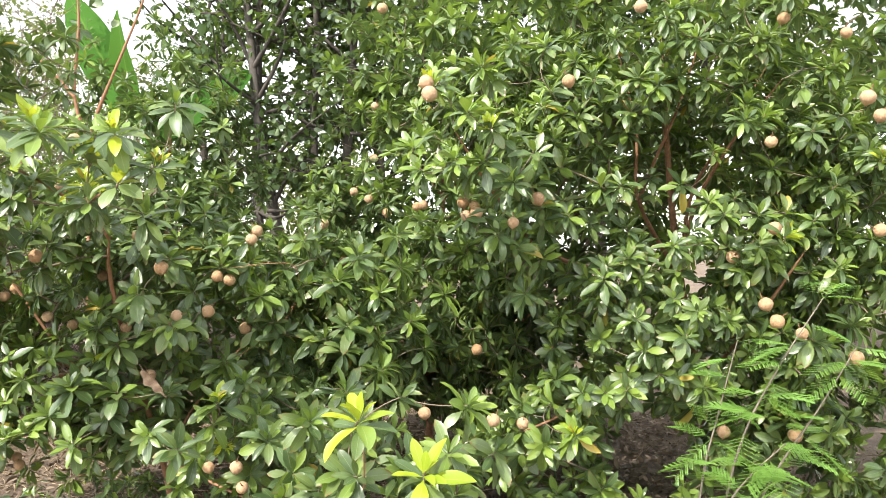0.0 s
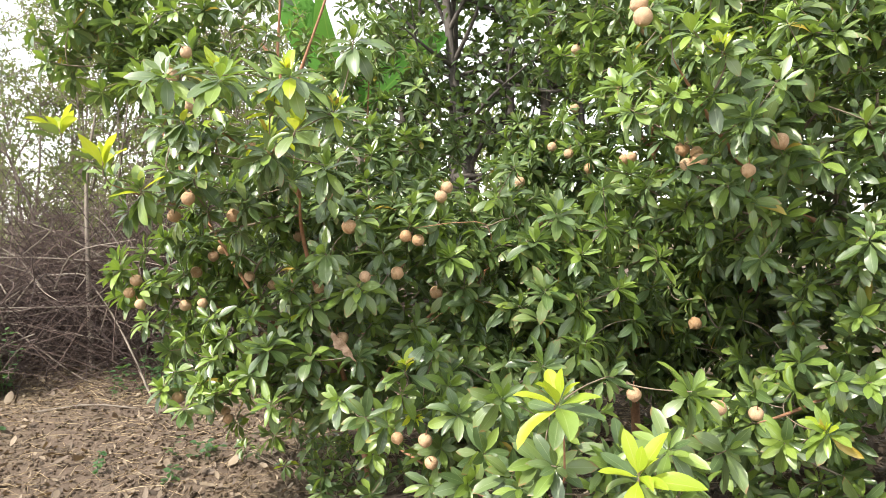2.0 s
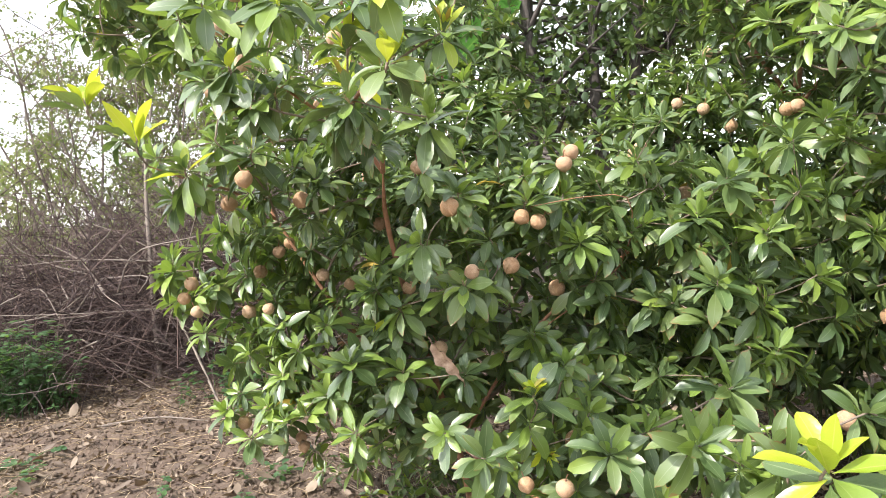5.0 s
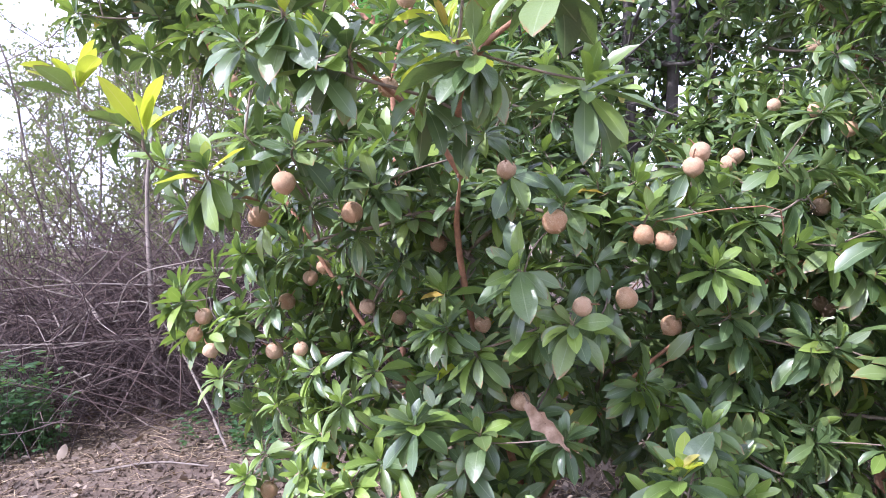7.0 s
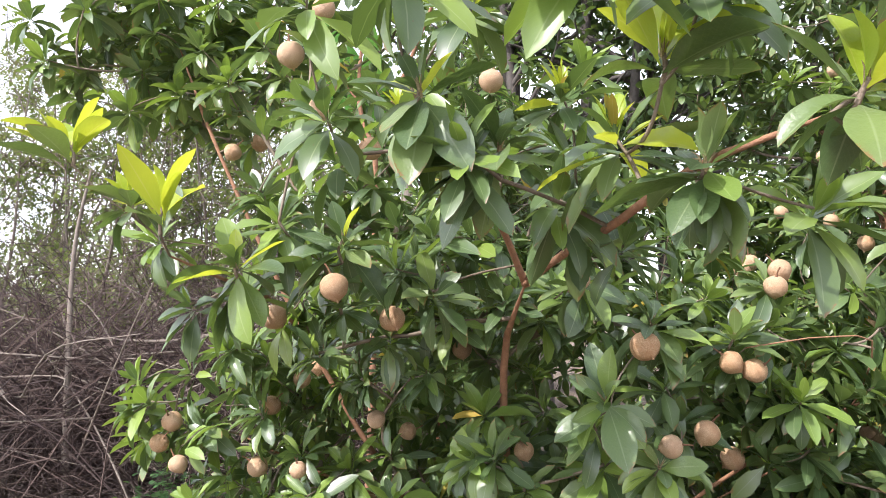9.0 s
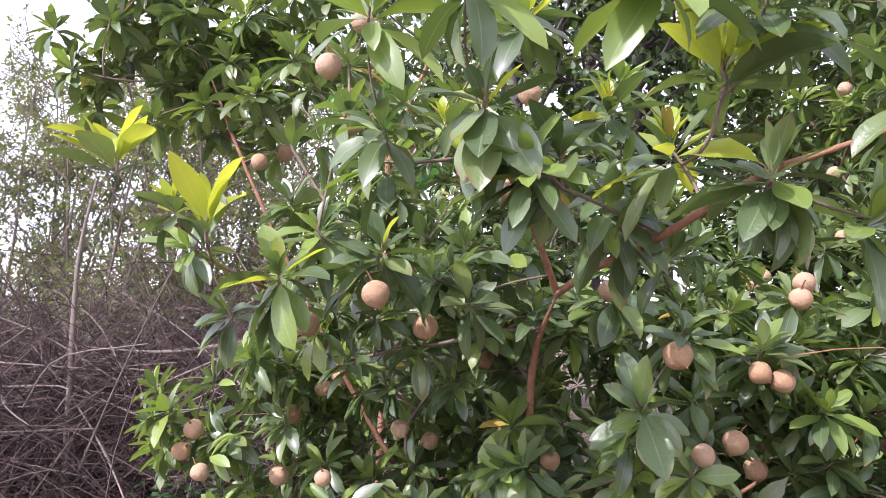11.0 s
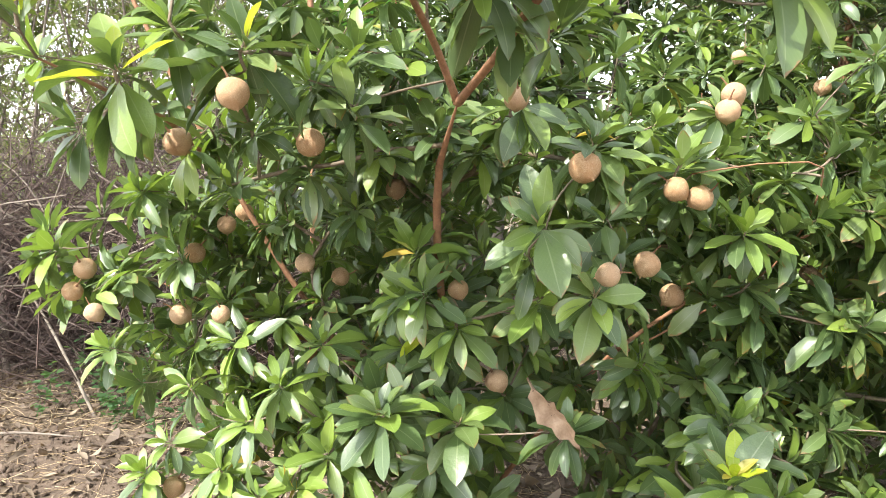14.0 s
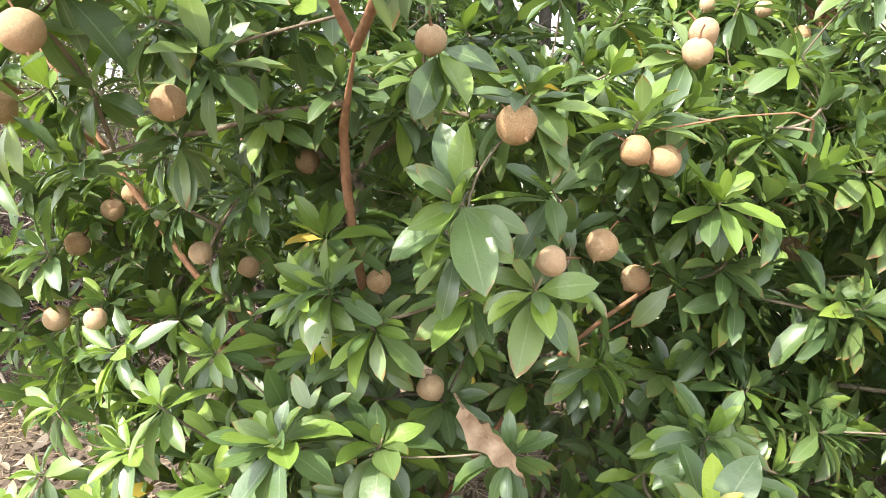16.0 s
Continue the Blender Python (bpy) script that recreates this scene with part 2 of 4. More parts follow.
def blades(base, way, up, length, width, fold, curl, rows=5):
    """Many leaves at once: each is a folded, curved blade of 2 x rows quads. Returns vertices, quads and uvs."""
    n = len(base)
    s = np.linspace(0, 1, rows + 1) if rows > 5 else np.array([0.0, 0.10, 0.34, 0.60, 0.84, 1.0])[: rows + 1]
    w = np.interp(s, [0, 0.08, 0.2, 0.36, 0.54, 0.72, 0.87, 0.95, 1.0], [0.05, 0.12, 0.50, 0.86, 1.0, 0.90, 0.58, 0.28, 0.02])
    way = unit(way)
    up = unit(up - (up * way).sum(-1, keepdims=True) * way)
    side = np.cross(way, up)
    k = np.where(np.abs(curl) < 0.02, 0.02, curl)[:, None]
    along = np.sin(k * s) / k
    drop = (1 - np.cos(k * s)) / k
    nrm = np.cos(k * s)[..., None] * up[:, None] + np.sin(k * s)[..., None] * way[:, None]
    mid = base[:, None] + length[:, None, None] * (along[..., None] * way[:, None] - drop[..., None] * up[:, None])
    half = 0.5 * (width[:, None] * w[None])[..., None]
    ruffle = (np.sin(9 * s[None] + base[:, :1] * 371.0) * 0.10)[..., None]
    f = fold[:, None, None]
    left = mid + half * (side[:, None] * np.cos(f) + nrm * (np.sin(f) + ruffle))
    right = mid - half * (side[:, None] * np.cos(f) - nrm * (np.sin(f) - ruffle))
    v = np.stack([left, mid, right], 2)
    m = rows + 1
    one = []
    for i in range(rows):
        for j in range(2):
            one.append((i * 3 + j, i * 3 + j + 1, i * 3 + 4 + j, i * 3 + 3 + j))
    q = (np.array(one)[None] + (np.arange(n) * m * 3)[:, None, None]).reshape(-1, 4)
    uv = np.stack(np.broadcast_arrays(np.array([0.0, 0.5, 1.0])[None, :], s[:, None]), -1).reshape(-1, 2)
    return v.reshape(-1, 3), q, np.tile(uv, (n, 1))


class Leaves:
    """Collects leaves of rosettes; each has a base, a direction, an upper side, sizes and a material number."""

    def __init__(self):
        self.rows = []

    def rosette(self, c, axis, rng, n=13, size=0.125, spread=1.0, young=0.0, droop=0.35, ageing=0.004, fresh_or_lit=0.35):
        axis = unit(axis)
        a = unit(np.cross(axis, (0.3, 0.9, 0.2)))
        b = np.cross(axis, a)
        start = rng.uniform(0, 6.28)
        for i in range(n):
            f = (i + 0.5) / n
            phi = start + i * GOLD + rng.normal(0, 0.30)
            th = radians(10 + 96 * f ** 0.85 * spread) + rng.normal(0, 0.20)
            radial = math.cos(phi) * a + math.sin(phi) * b
            d = math.cos(th) * axis + math.sin(th) * radial
            d = unit(d + np.array((0, 0, -droop * f * rng.uniform(0.2, 2.2))))
            up = unit(axis * math.sin(th) - radial * math.cos(th) + rng.normal(0, 0.26, 3) + np.array((0, 0, 0.25)))
            L = size * (0.57 + 0.46 * min(1.0, f * 2.2)) * rng.uniform(0.70, 1.18)
            base = np.asarray(c) - axis * (0.035 * f * size / 0.12) + radial * 0.004
            kind = 1 if rng.random() < young * (1.25 - 1.5 * f) else 3 if rng.random() < ageing * f * 2 else 2 if rng.random() < fresh_or_lit * (1.1 - f) else 0
            self.rows.append((*base, *d, *up, L, L * rng.uniform(0.32, 0.41), rng.uniform(0.08, 0.55), rng.uniform(-0.10, 0.85) + 0.30 * f, kind))

        if 0.2 <= young <= 0.6:
            for i in range(9):
                phi, th = start + i * GOLD, radians(rng.uniform(4, 48))
                radial = math.cos(phi) * a + math.sin(phi) * b
                d = unit(math.cos(th) * axis + math.sin(th) * radial)
                L = size * rng.uniform(0.32, 0.58)
                self.rows.append((*(np.asarray(c) + axis * 0.008), *d, *unit(axis * math.sin(th) - radial * math.cos(th) + rng.normal(0, 0.2, 3)), L, L * rng.uniform(0.18, 0.26), rng.uniform(0.2, 0.7), rng.uniform(-0.2, 0.5), 1 if rng.random() < 0.75 else 3))

    def clear(self, places):
        """Fruits hang clear of the leaves on the open side of the row."""
        if not len(places):
            return
        f = np.array(places)
        open_side = unit(np.array((-0.95, 1.2, 1.42)) - f)
        keep = []
        for r in self.rows:
            hit = False
            for s in (0.35, 0.65, 0.95):
                p = np.array(r[0:3]) + np.array(r[3:6]) * r[9] * s
                off = p - f
                ahead = (off * open_side).sum(-1)
                aside = np.linalg.norm(off - ahead[:, None] * open_side, axis=1)
                hit |= bool(((aside < 0.038) & (ahead > -0.02) & (ahead < 0.60)).any())
            if not hit:
                keep.append(r)
        self.rows = keep

    def arrays(self):
        r = np.array(self.rows)
        return r[:, 0:3], r[:, 3:6], r[:, 6:9], r[:, 9], r[:, 10], r[:, 11], r[:, 12], r[:, 13].astype(int)

    def mesh(self, name, mats, rows=5):
        base, d, up, L, W, fold, curl, kind = self.arrays()
        v, q, uv = blades(base, d, up, L, W, fold, curl, rows)
        return mesh_from(name, v, q, mats, uv, np.repeat(kind, rows * 2))


# single leaves: twelve shapes of unit length, in three ages
LEAF_SHAPES = {}
shape_rng = np.random.default_rng(11)
for age in range(4):
    for shape in range(10):
        one = np.zeros((1, 3))
        v, q, uv = blades(one + shape_rng.uniform(0, 0.001, (1, 3)), np.array([[0, 1.0, 0]]), np.array([[0, 0, 1.0]]), np.ones(1), np.array([shape_rng.uniform(0.36, 0.46)]),
                          np.array([0.08 + 0.055 * shape]), np.array([shape_rng.uniform(-0.05, 1.0)]), 10)
        LEAF_SHAPES[age, shape] = mesh_from("leaf", v, q, SINGLE[age], uv)


def single_leaves(rosette, twig, rng):
    """Each leaf of a rosette as an object of its own under its twig."""
    for r in rosette.rows:
        base, d, up, L = np.array(r[0:3]), unit(r[3:6]), np.array(r[6:9]), r[9]
        up = unit(up - (up @ d) * d)
        side = np.cross(d, up)
        m = Matrix((side * L, d * L, up * L)).transposed().to_4x4()
        m.translation = base
        part("leaf", LEAF_SHAPES[int(r[13]), int(rng.integers(10))], twig, at=m)


# ------------------------------------------------------------------ branching
class Wood:
    """Twigs that join each leaf tip to the nearest wood that is already there."""

    def __init__(self, stems):
        self.pos, self.up, self.count, self.runs = np.zeros((12000, 3)), [], [], []
        self.root = np.array(stems[0][3])
        for line in stems:
            self.line(line, None)

    def line(self, pts, parent):
        ids = []
        for p in pts:
            self.pos[len(self.up)] = p
            self.up.append(parent)
            self.count.append(0)
            parent = len(self.up) - 1
            ids.append(parent)
        return ids

    def tip(self, c, rng, stem):
        pos = self.pos[: len(self.up)]
        off = np.asarray(c) - pos
        reach = np.linalg.norm(pos - self.root, axis=1)
        cost = np.linalg.norm(off, axis=1) + 0.3 * np.maximum(0, -off[:, 2]) + 0.3 * np.maximum(0, reach - np.linalg.norm(np.asarray(c) - self.root))
        k = int(np.argmin(cost))
        a, b = pos[k], np.asarray(c)
        gap = np.linalg.norm(b - a)
        bend = rng.normal(0, 0.07, 3) * gap + np.array((0, 0, -0.03 * gap))
        pts = [a + (b - a) * f + bend * math.sin(math.pi * f) for f in (0.33, 0.66)] + [b]
        ids = self.line(pts, k)
        self.runs.append((k, ids))
        i = ids[-1]
        while i is not None:
            self.count[i] += 1
            i = self.up[i]

    def tubes(self, sides=5):
        out = []
        for k, ids in self.runs:
            pts = curve([self.pos[k]] + [self.pos[i] for i in ids], 7)
            r = [0.0011 * math.sqrt(self.count[i]) + 0.0010 for i in [ids[0]] + ids]
            out.append(tube(pts, np.interp(np.linspace(0, 1, 7), np.linspace(0, 1, 4), r), sides))
        return joined(out)


# ------------------------------------------------------------------ fruit
def fruit_mesh(seed):
    bm = bmesh.new()
    bmesh.ops.create_uvsphere(bm, u_segments=18, v_segments=12, radius=1.0)
    for v in bm.verts:
        s = noise.noise(v.co * 1.3 + Vector((seed * 7.0, 0, 0)))
        v.co *= 1 + 0.05 * s
        v.co.z *= 0.94
        if v.co.z < -0.90:
            v.co.z -= 0.10
        if v.co.z > 0.93:
            v.co.z -= 0.07
    me = bpy.data.meshes.new("fruit")
    bm.to_mesh(me)
    bm.free()
    me.materials.append(FRUIT)
    me.shade_smooth()
    return me


FRUITS = [fruit_mesh(s) for s in range(4)]


def stalk_mesh():
    v, q = tube([(0, 0, 0.85), (0.03, 0.02, 1.1), (0.10, 0.05, 1.45), (0.22, 0.08, 1.75)], [0.16, 0.07, 0.06, 0.07], 6)
    return mesh_from("stalk", v, q, BARK)


def nub_mesh():
    v, q = tube([(0, 0, -0.95), (0.0, 0.02, -1.06), (0.02, 0.03, -1.16), (0.03, 0.03, -1.24)], [0.17, 0.11, 0.05, 0.02], 6)
    return mesh_from("blossom_end", v, q, FRUIT)


STALK, NUB = stalk_mesh(), nub_mesh()


def fruits(tree, places, rng, size=0.029):
    for x, y, z in places:
        r = size * rng.uniform(0.86, 1.14)
        m = Matrix.LocRotScale((x, y, z), Euler((rng.normal(0, 0.5) - 0.35, rng.normal(0, 0.5), rng.uniform(0, 6.28))), (r, r, r))
        f = part("fruit", FRUITS[int(rng.integers(4))], tree, "round brown scurfy sapodilla fruit", at=m)
        part("stalk", STALK, f)
        part("blossom_end", NUB, f)


# ------------------------------------------------------------------ sapodilla trees
def outward(c, centre, rng, rise=0.75):
    o = unit(np.asarray(c) - centre)
    return unit(0.75 * o + np.array((0, 0, rise)) + rng.normal(0, 0.20, 3))


def crown_points(rng, count, centre, radii, low, keep, inner=0.35):
    """Random tips in an uneven ellipsoid; keep(p) says where there is foliage."""
    out = []
    while len(out) < count:
        d = unit(rng.normal(0, 1, 3))
        lump = 1 + 0.28 * noise.noise(Vector(d * 2.1) + Vector(centre))
        p = np.asarray(centre) + d * np.asarray(radii) * lump * rng.uniform(inner, 1.0) ** 0.6
        if p[2] > low and keep(p):
            out.append(p)
    return out


def sapodilla(seed, base, stems, label, singles, listed, fill, centre, size, thick, bare=(), light=(0.1, 0.3, 0.9), young=0.0, leaves_each=(16, 24), skirt=None):
    rng = np.random.default_rng(seed)
    tree = thing("sapodilla_tree", base, label, "fruit tree", "sapodilla trees in the orchard")
    wood = Wood([curve(s, 9) for s in stems])
    for s, line in enumerate(stems):
        pts = curve(line, 12)
        top = thick[s]
        part("trunk" if s == 0 else "branch", mesh_from("stem", *tube(pts, np.interp(np.linspace(0, 1, 12), [0, 0.85, 1], [top, top * 0.5, 0.002]), 9, rng, 0.06), BARK), tree)
    tips = []
    for x, y, z, n, L, spread, yg, ax in singles:
        c = np.array((x, y, z))
        axis = np.array(ax) if ax else outward(c, centre, rng)
        ros = Leaves()
        # few pale leaves above 1.6 m: the overhang's shade is put into leaf colour
        ros.rosette(c, axis, rng, n + (6 if yg < 0.9 else 1), L * (0.80 if c[2] > 1.66 and yg < 1.05 else 1.0), spread, yg, ageing=0.0, droop=0.05 if yg > 1.5 else 1.6 if c[2] > 1.6 and c[1] < 2.55 and yg < 0.5 else 0.85 if c[2] > 1.5 and yg < 0.5 else 0.35, fresh_or_lit=0.08 if c[2] > 1.6 else 0.35)
        ros.clear(bare)
        k = c - unit(axis) * 0.05 + rng.normal(0, 0.004, 3)
        tips.append(k)
        twig = part("twig", mesh_from("twig", *tube(curve([k, (k + c) / 2 + rng.normal(0, 0.006, 3), c], 6), np.linspace(0.0040, 0.0028, 6), 6), TWIG), tree)
        single_leaves(ros, twig, rng)
        spikes = []
        for k in range(9):
            d = unit(unit(axis) + rng.normal(0, 0.55, 3)) * rng.uniform(0.010, 0.024)
            spikes.append(tube([c - unit(axis) * 0.012, c + d * 0.6, c + d], [0.0017, 0.0012, 0.0005], 4))
        part("bud_tuft", mesh_from("bud_tuft", *joined(spikes), BUD), twig, "brown and yellowish bud scales")
    bulk = Leaves()
    thick_set = list(listed)
    for c in list(listed) + [np.array(s[:3]) for s in singles]:
        c = c[:3]
        for k in range(2 if c[1] > 2.95 or c[0] > -0.6 else 1 if c[2] > 1.75 else 0):
            thick_set.append(np.asarray(c) + np.array((rng.normal(0, 0.11), rng.uniform(0.10, 0.36), rng.normal(-0.02, 0.09))))
    if skirt:
        kept = [len(c) == 4 or i < len(listed) or skirt(c, rng) for i, c in enumerate(thick_set)]
        thick_set = [c for c, k in zip(thick_set, kept) if k]
        fill = [c for c in fill if skirt(c, rng)]
    for c in thick_set:
        yg = c[3] if len(c) > 3 else young
        c = np.asarray(c[:3])
        # low on the left most leaves are paler: sunlight put into their colour
        bulk.rosette(c, outward(c, centre, rng), rng, int(rng.integers(*leaves_each)), size * rng.uniform(0.88, 1.12), rng.uniform(0.85, 1.1), yg, 0.7 if c[2] > 1.42 and c[2] < 1.7 and c[1] < 3.2 else 0.38, fresh_or_lit=0.9 if c[0] < -1.85 and c[2] < 1.3 else float(rng.choice(light)))
        tips.append(c)
    for c in fill:
        bulk.rosette(c, outward(c, centre, rng, 0.5), rng, int(rng.integers(*leaves_each)), size * rng.uniform(0.8, 1.1), rng.uniform(0.85, 1.15), young * 0.7, fresh_or_lit=0.55 * float(rng.choice(light)))
        tips.append(c)
    for c in sorted(tips, key=lambda p: float(np.linalg.norm(np.asarray(p) - wood.root))):
        wood.tip(c, rng, None)
    bulk.clear(bare)
    part("crown", bulk.mesh("crown", JOINED), tree, "glossy dark green sapodilla leaves in rosettes", "stuff")
    part("twig_growth", mesh_from("twig_growth", *wood.tubes(), TWIG), tree, "thin reddish brown twigs", "stuff")
    return tree, rng


# tree in front: the camera ends close to it
FRONT_C = np.array((-1.5, 3.9, 0.95))
front_stems = [
    [(-1.50, 3.95, GROUND - 0.05), (-1.55, 3.85, 0.35), (-1.62, 3.60, 0.95), (-1.60, 3.35, 1.36), (-1.52, 3.17, 1.55)],
    [(-1.52, 3.17, 1.55), (-1.42, 2.95, 1.60), (-1.32, 2.60, 1.62), (-1.22, 2.42, 1.67), (-1.10, 2.32, 1.70)],
    [(-1.52, 3.17, 1.55), (-1.55, 3.05, 1.66), (-1.57, 2.80, 1.74), (-1.60, 2.62, 1.80)],
    [(-1.20, 3.75, 0.85), (-0.80, 3.60, 1.15), (-0.72, 3.44, 1.40), (-0.84, 3.36, 1.43), (-1.03, 3.29, 1.405)],
    [(-1.55, 3.85, 0.35), (-2.0, 3.80, 0.85), (-2.3, 3.65, 1.40), (-2.6, 3.60, 2.0), (-2.8, 3.65, 2.4)],
    [(-2.0, 3.80, 0.85), (-2.2, 3.65, 0.95), (-2.5, 3.60, 1.08)],
    [(-2.3, 3.65, 1.40), (-2.25, 3.30, 1.52), (-2.15, 3.0, 1.54), (-2.2, 2.8, 1.60)],
    [(-1.55, 3.85, 0.35), (-1.20, 3.75, 0.85), (-0.85, 3.65, 1.15), (-0.55, 3.55, 1.35)],
    [(-1.55, 3.85, 0.35), (-1.0, 3.4, 0.30), (-0.55, 2.9, 0.38), (-0.30, 2.5, 0.60), (-0.27, 2.36, 0.86)],
]
front_singles = [
    (-2.05, 2.80, 1.585, 15, 0.142, 1.15, 0.05, (-0.1, -0.35, 0.9)),
    (-1.34, 3.03, 1.310, 13, 0.134, 1.00, 0.08, (-0.15, -0.75, 0.45)),
    (-1.05, 3.31, 1.430, 15, 0.120, 1.05, 0.05, (0.0, -0.35, 0.95)),
    (-1.24, 3.15, 1.465, 15, 0.120, 1.10, 0.05, (0.1, -0.45, 0.75)),
    (-1.39, 3.20, 1.560, 13, 0.112, 1.05, 0.05, (0.1, -0.30, 0.9)),
    (-1.56, 2.42, 1.790, 15, 0.136, 1.05, 0.12, (-0.2, -0.35, 0.9)),
    (-1.46, 2.46, 1.720, 15, 0.150, 1.12, 0.0, (0.1, -0.25, 0.9)),
    (-1.25, 2.46, 1.830, 10, 0.130, 0.55, 1.10, (0.1, 0.05, 1.0)),
    (-1.21, 2.38, 1.670, 18, 0.134, 1.10, 0.0, (0.1, -0.20, 0.9)),
    (-1.07, 2.30, 1.730, 14, 0.135, 0.95, 1.00, (0.3, -0.10, 0.9)),
    (-2.43, 2.77, 1.835, 12, 0.150, 0.60, 5.00, (-0.15, 0.0, 1.0)),
    (-2.28, 2.77, 1.715, 13, 0.120, 1.05, 0.80, (-0.3, -0.1, 0.9)),
    (-2.17, 2.73, 1.690, 7, 0.160, 0.35, 6.00, (0.0, -0.1, 1.0)),
    (-1.87, 2.92, 1.640, 15, 0.124, 1.05, 0.04, (0.05, -0.2, 0.95)),
    (-1.69, 3.16, 0.880, 16, 0.120, 1.02, 0.05, (-0.1, -0.45, 0.85)),
    (-1.53, 3.27, 0.830, 16, 0.120, 1.02, 0.05, (0.05, -0.45, 0.9)),
    (-1.23, 3.14, 1.160, 14, 0.116, 1.10, 0.10, (0.1, -0.55, 0.45)),
    (-1.62, 3.45, 1.000, 16, 0.120, 1.05, 0.04, (0.0, -0.6, 0.75)),
    (-0.93, 3.70, 0.850, 17, 0.124, 1.05, 0.02, (0.1, -0.6, 0.7)),
    (-0.98, 3.02, 0.840, 15, 0.120, 1.00, 0.35, (0.0, -0.4, 0.9)),
    (-0.28, 2.32, 0.935, 13, 0.140, 0.85, 1.50, (-0.05, -0.3, 1.0)),
    (-0.06, 2.24, 0.780, 13, 0.140, 0.85, 1.50, (0.1, -0.35, 0.95)),
]
front_listed = [
    (-2.00, 3.57, 1.17), (-2.70, 3.55, 1.14), (-2.17, 3.41, 0.96), (-2.24, 3.30, 0.87), (-2.28, 3.54, 0.63), (-2.15, 3.62, 1.26), (-2.37, 3.54, 1.05),
    (-0.98, 3.12, 0.62, 0.3), (-1.50, 2.42, 1.70), (-0.94, 3.42, 1.56), (-1.60, 2.92, 1.78), (-0.56, 3.97, 1.44), (-2.12, 3.60, 1.00), (-0.42, 3.04, 0.88),
    (-0.31, 3.42, 1.05), (-0.41, 3.40, 1.47), (-0.64, 3.58, 1.46), (-0.94, 3.48, 1.57), (-0.50, 2.62, 0.85), (-2.35, 3.37, 0.68), (-2.21, 3.24, 0.54),
    (-2.16, 3.60, 0.37), (-1.65, 3.60, 0.12), (-0.83, 3.64, 0.93), (-1.31, 2.55, 1.74, 0.5), (-1.37, 2.80, 1.645, 0.0), (-1.40, 2.64, 1.67, 0.0), (-1.30, 2.70, 1.60, 0.0), (-1.33, 2.30, 1.90, 0.0), (-1.06, 2.24, 1.88, 0.3), (-1.57, 2.34, 1.93, 0.0), (-0.97, 2.36, 1.78, 0.4), (-0.38, 3.56, 1.27),
]
front_listed += [
    (-1.53, 2.60, 1.98, 0.5), (-1.95, 2.90, 1.94), (-1.95, 3.00, 2.20), (-2.00, 3.02, 2.10), (-1.75, 3.20, 1.67), (-1.51, 3.40, 1.47),
    (-3.21, 3.70, 2.58), (-2.84, 3.60, 2.43), (-3.36, 3.80, 2.48), (-2.56, 3.50, 2.48), (-2.45, 3.40, 2.18), (-2.76, 3.60, 2.22), (-2.28, 3.30, 2.24),
    (-3.12, 3.80, 2.73), (-2.33, 3.40, 2.00), (-2.21, 3.40, 1.82), (-2.26, 3.30, 1.78), (-0.78, 3.50, 1.41), (-0.68, 3.50, 1.33), (-0.54, 3.60, 1.22),
    (-0.89, 3.40, 1.28), (-0.58, 3.60, 1.37), (-0.37, 4.00, 0.93), (-0.48, 4.00, 0.82), (-0.36, 4.00, 0.73), (-0.67, 3.70, 1.53), (-0.45, 3.70, 1.41),
]
front_listed += [
    (-0.81, 3.70, 0.95), (-0.81, 3.70, 0.77), (-0.67, 3.60, 0.75), (-1.12, 3.60, 0.89), (-1.26, 3.70, 0.82), (-0.77, 3.60, 0.85), (-1.11, 2.92, 0.66),
    (-1.27, 3.00, 0.70), (-1.00, 3.05, 0.74), (-0.84, 3.20, 0.74), (-0.64, 3.30, 0.70), (-2.54, 3.35, 1.09), (-2.50, 3.35, 0.94), (-2.17, 3.32, 0.64),
    (-2.41, 3.35, 0.60), (-1.93, 3.22, 0.66), (-0.57, 3.60, 0.76), (-0.85, 3.50, 0.76), (-1.40, 3.70, 0.91), (-1.09, 3.50, 0.94), (-2.90, 3.65, 1.04),
    (-2.78, 3.50, 1.19), (-2.23, 3.50, 0.71), (-2.05, 3.50, 0.82), (-1.89, 3.50, 0.62),
]
front_listed += [
    (-1.77, 3.50, 0.46), (-1.94, 3.60, 0.32), (-1.48, 3.40, 0.56), (-1.32, 3.50, 0.30), (-1.00, 3.40, 0.36), (-0.76, 3.40, 0.53), (-1.65, 3.60, 0.05),
    (-1.33, 3.50, 0.10), (-1.18, 3.30, 0.48), (-0.62, 3.20, 0.52), (-0.45, 3.30, 0.62), (-0.30, 3.10, 0.60), (-0.15, 2.60, 0.66), (-0.35, 2.50, 0.70),
    (-0.10, 2.75, 0.50), (-0.60, 2.80, 0.60), (-0.75, 3.00, 0.68), (-0.85, 2.95, 0.40), (-2.40, 3.60, 1.32), (-2.32, 3.72, 1.28), (-1.90, 3.35, 0.78),
    (-1.75, 3.05, 1.60), (-1.70, 2.78, 1.86, 0.4), (-1.40, 2.72, 1.86, 0.5), (-1.75, 2.55, 1.80),
]
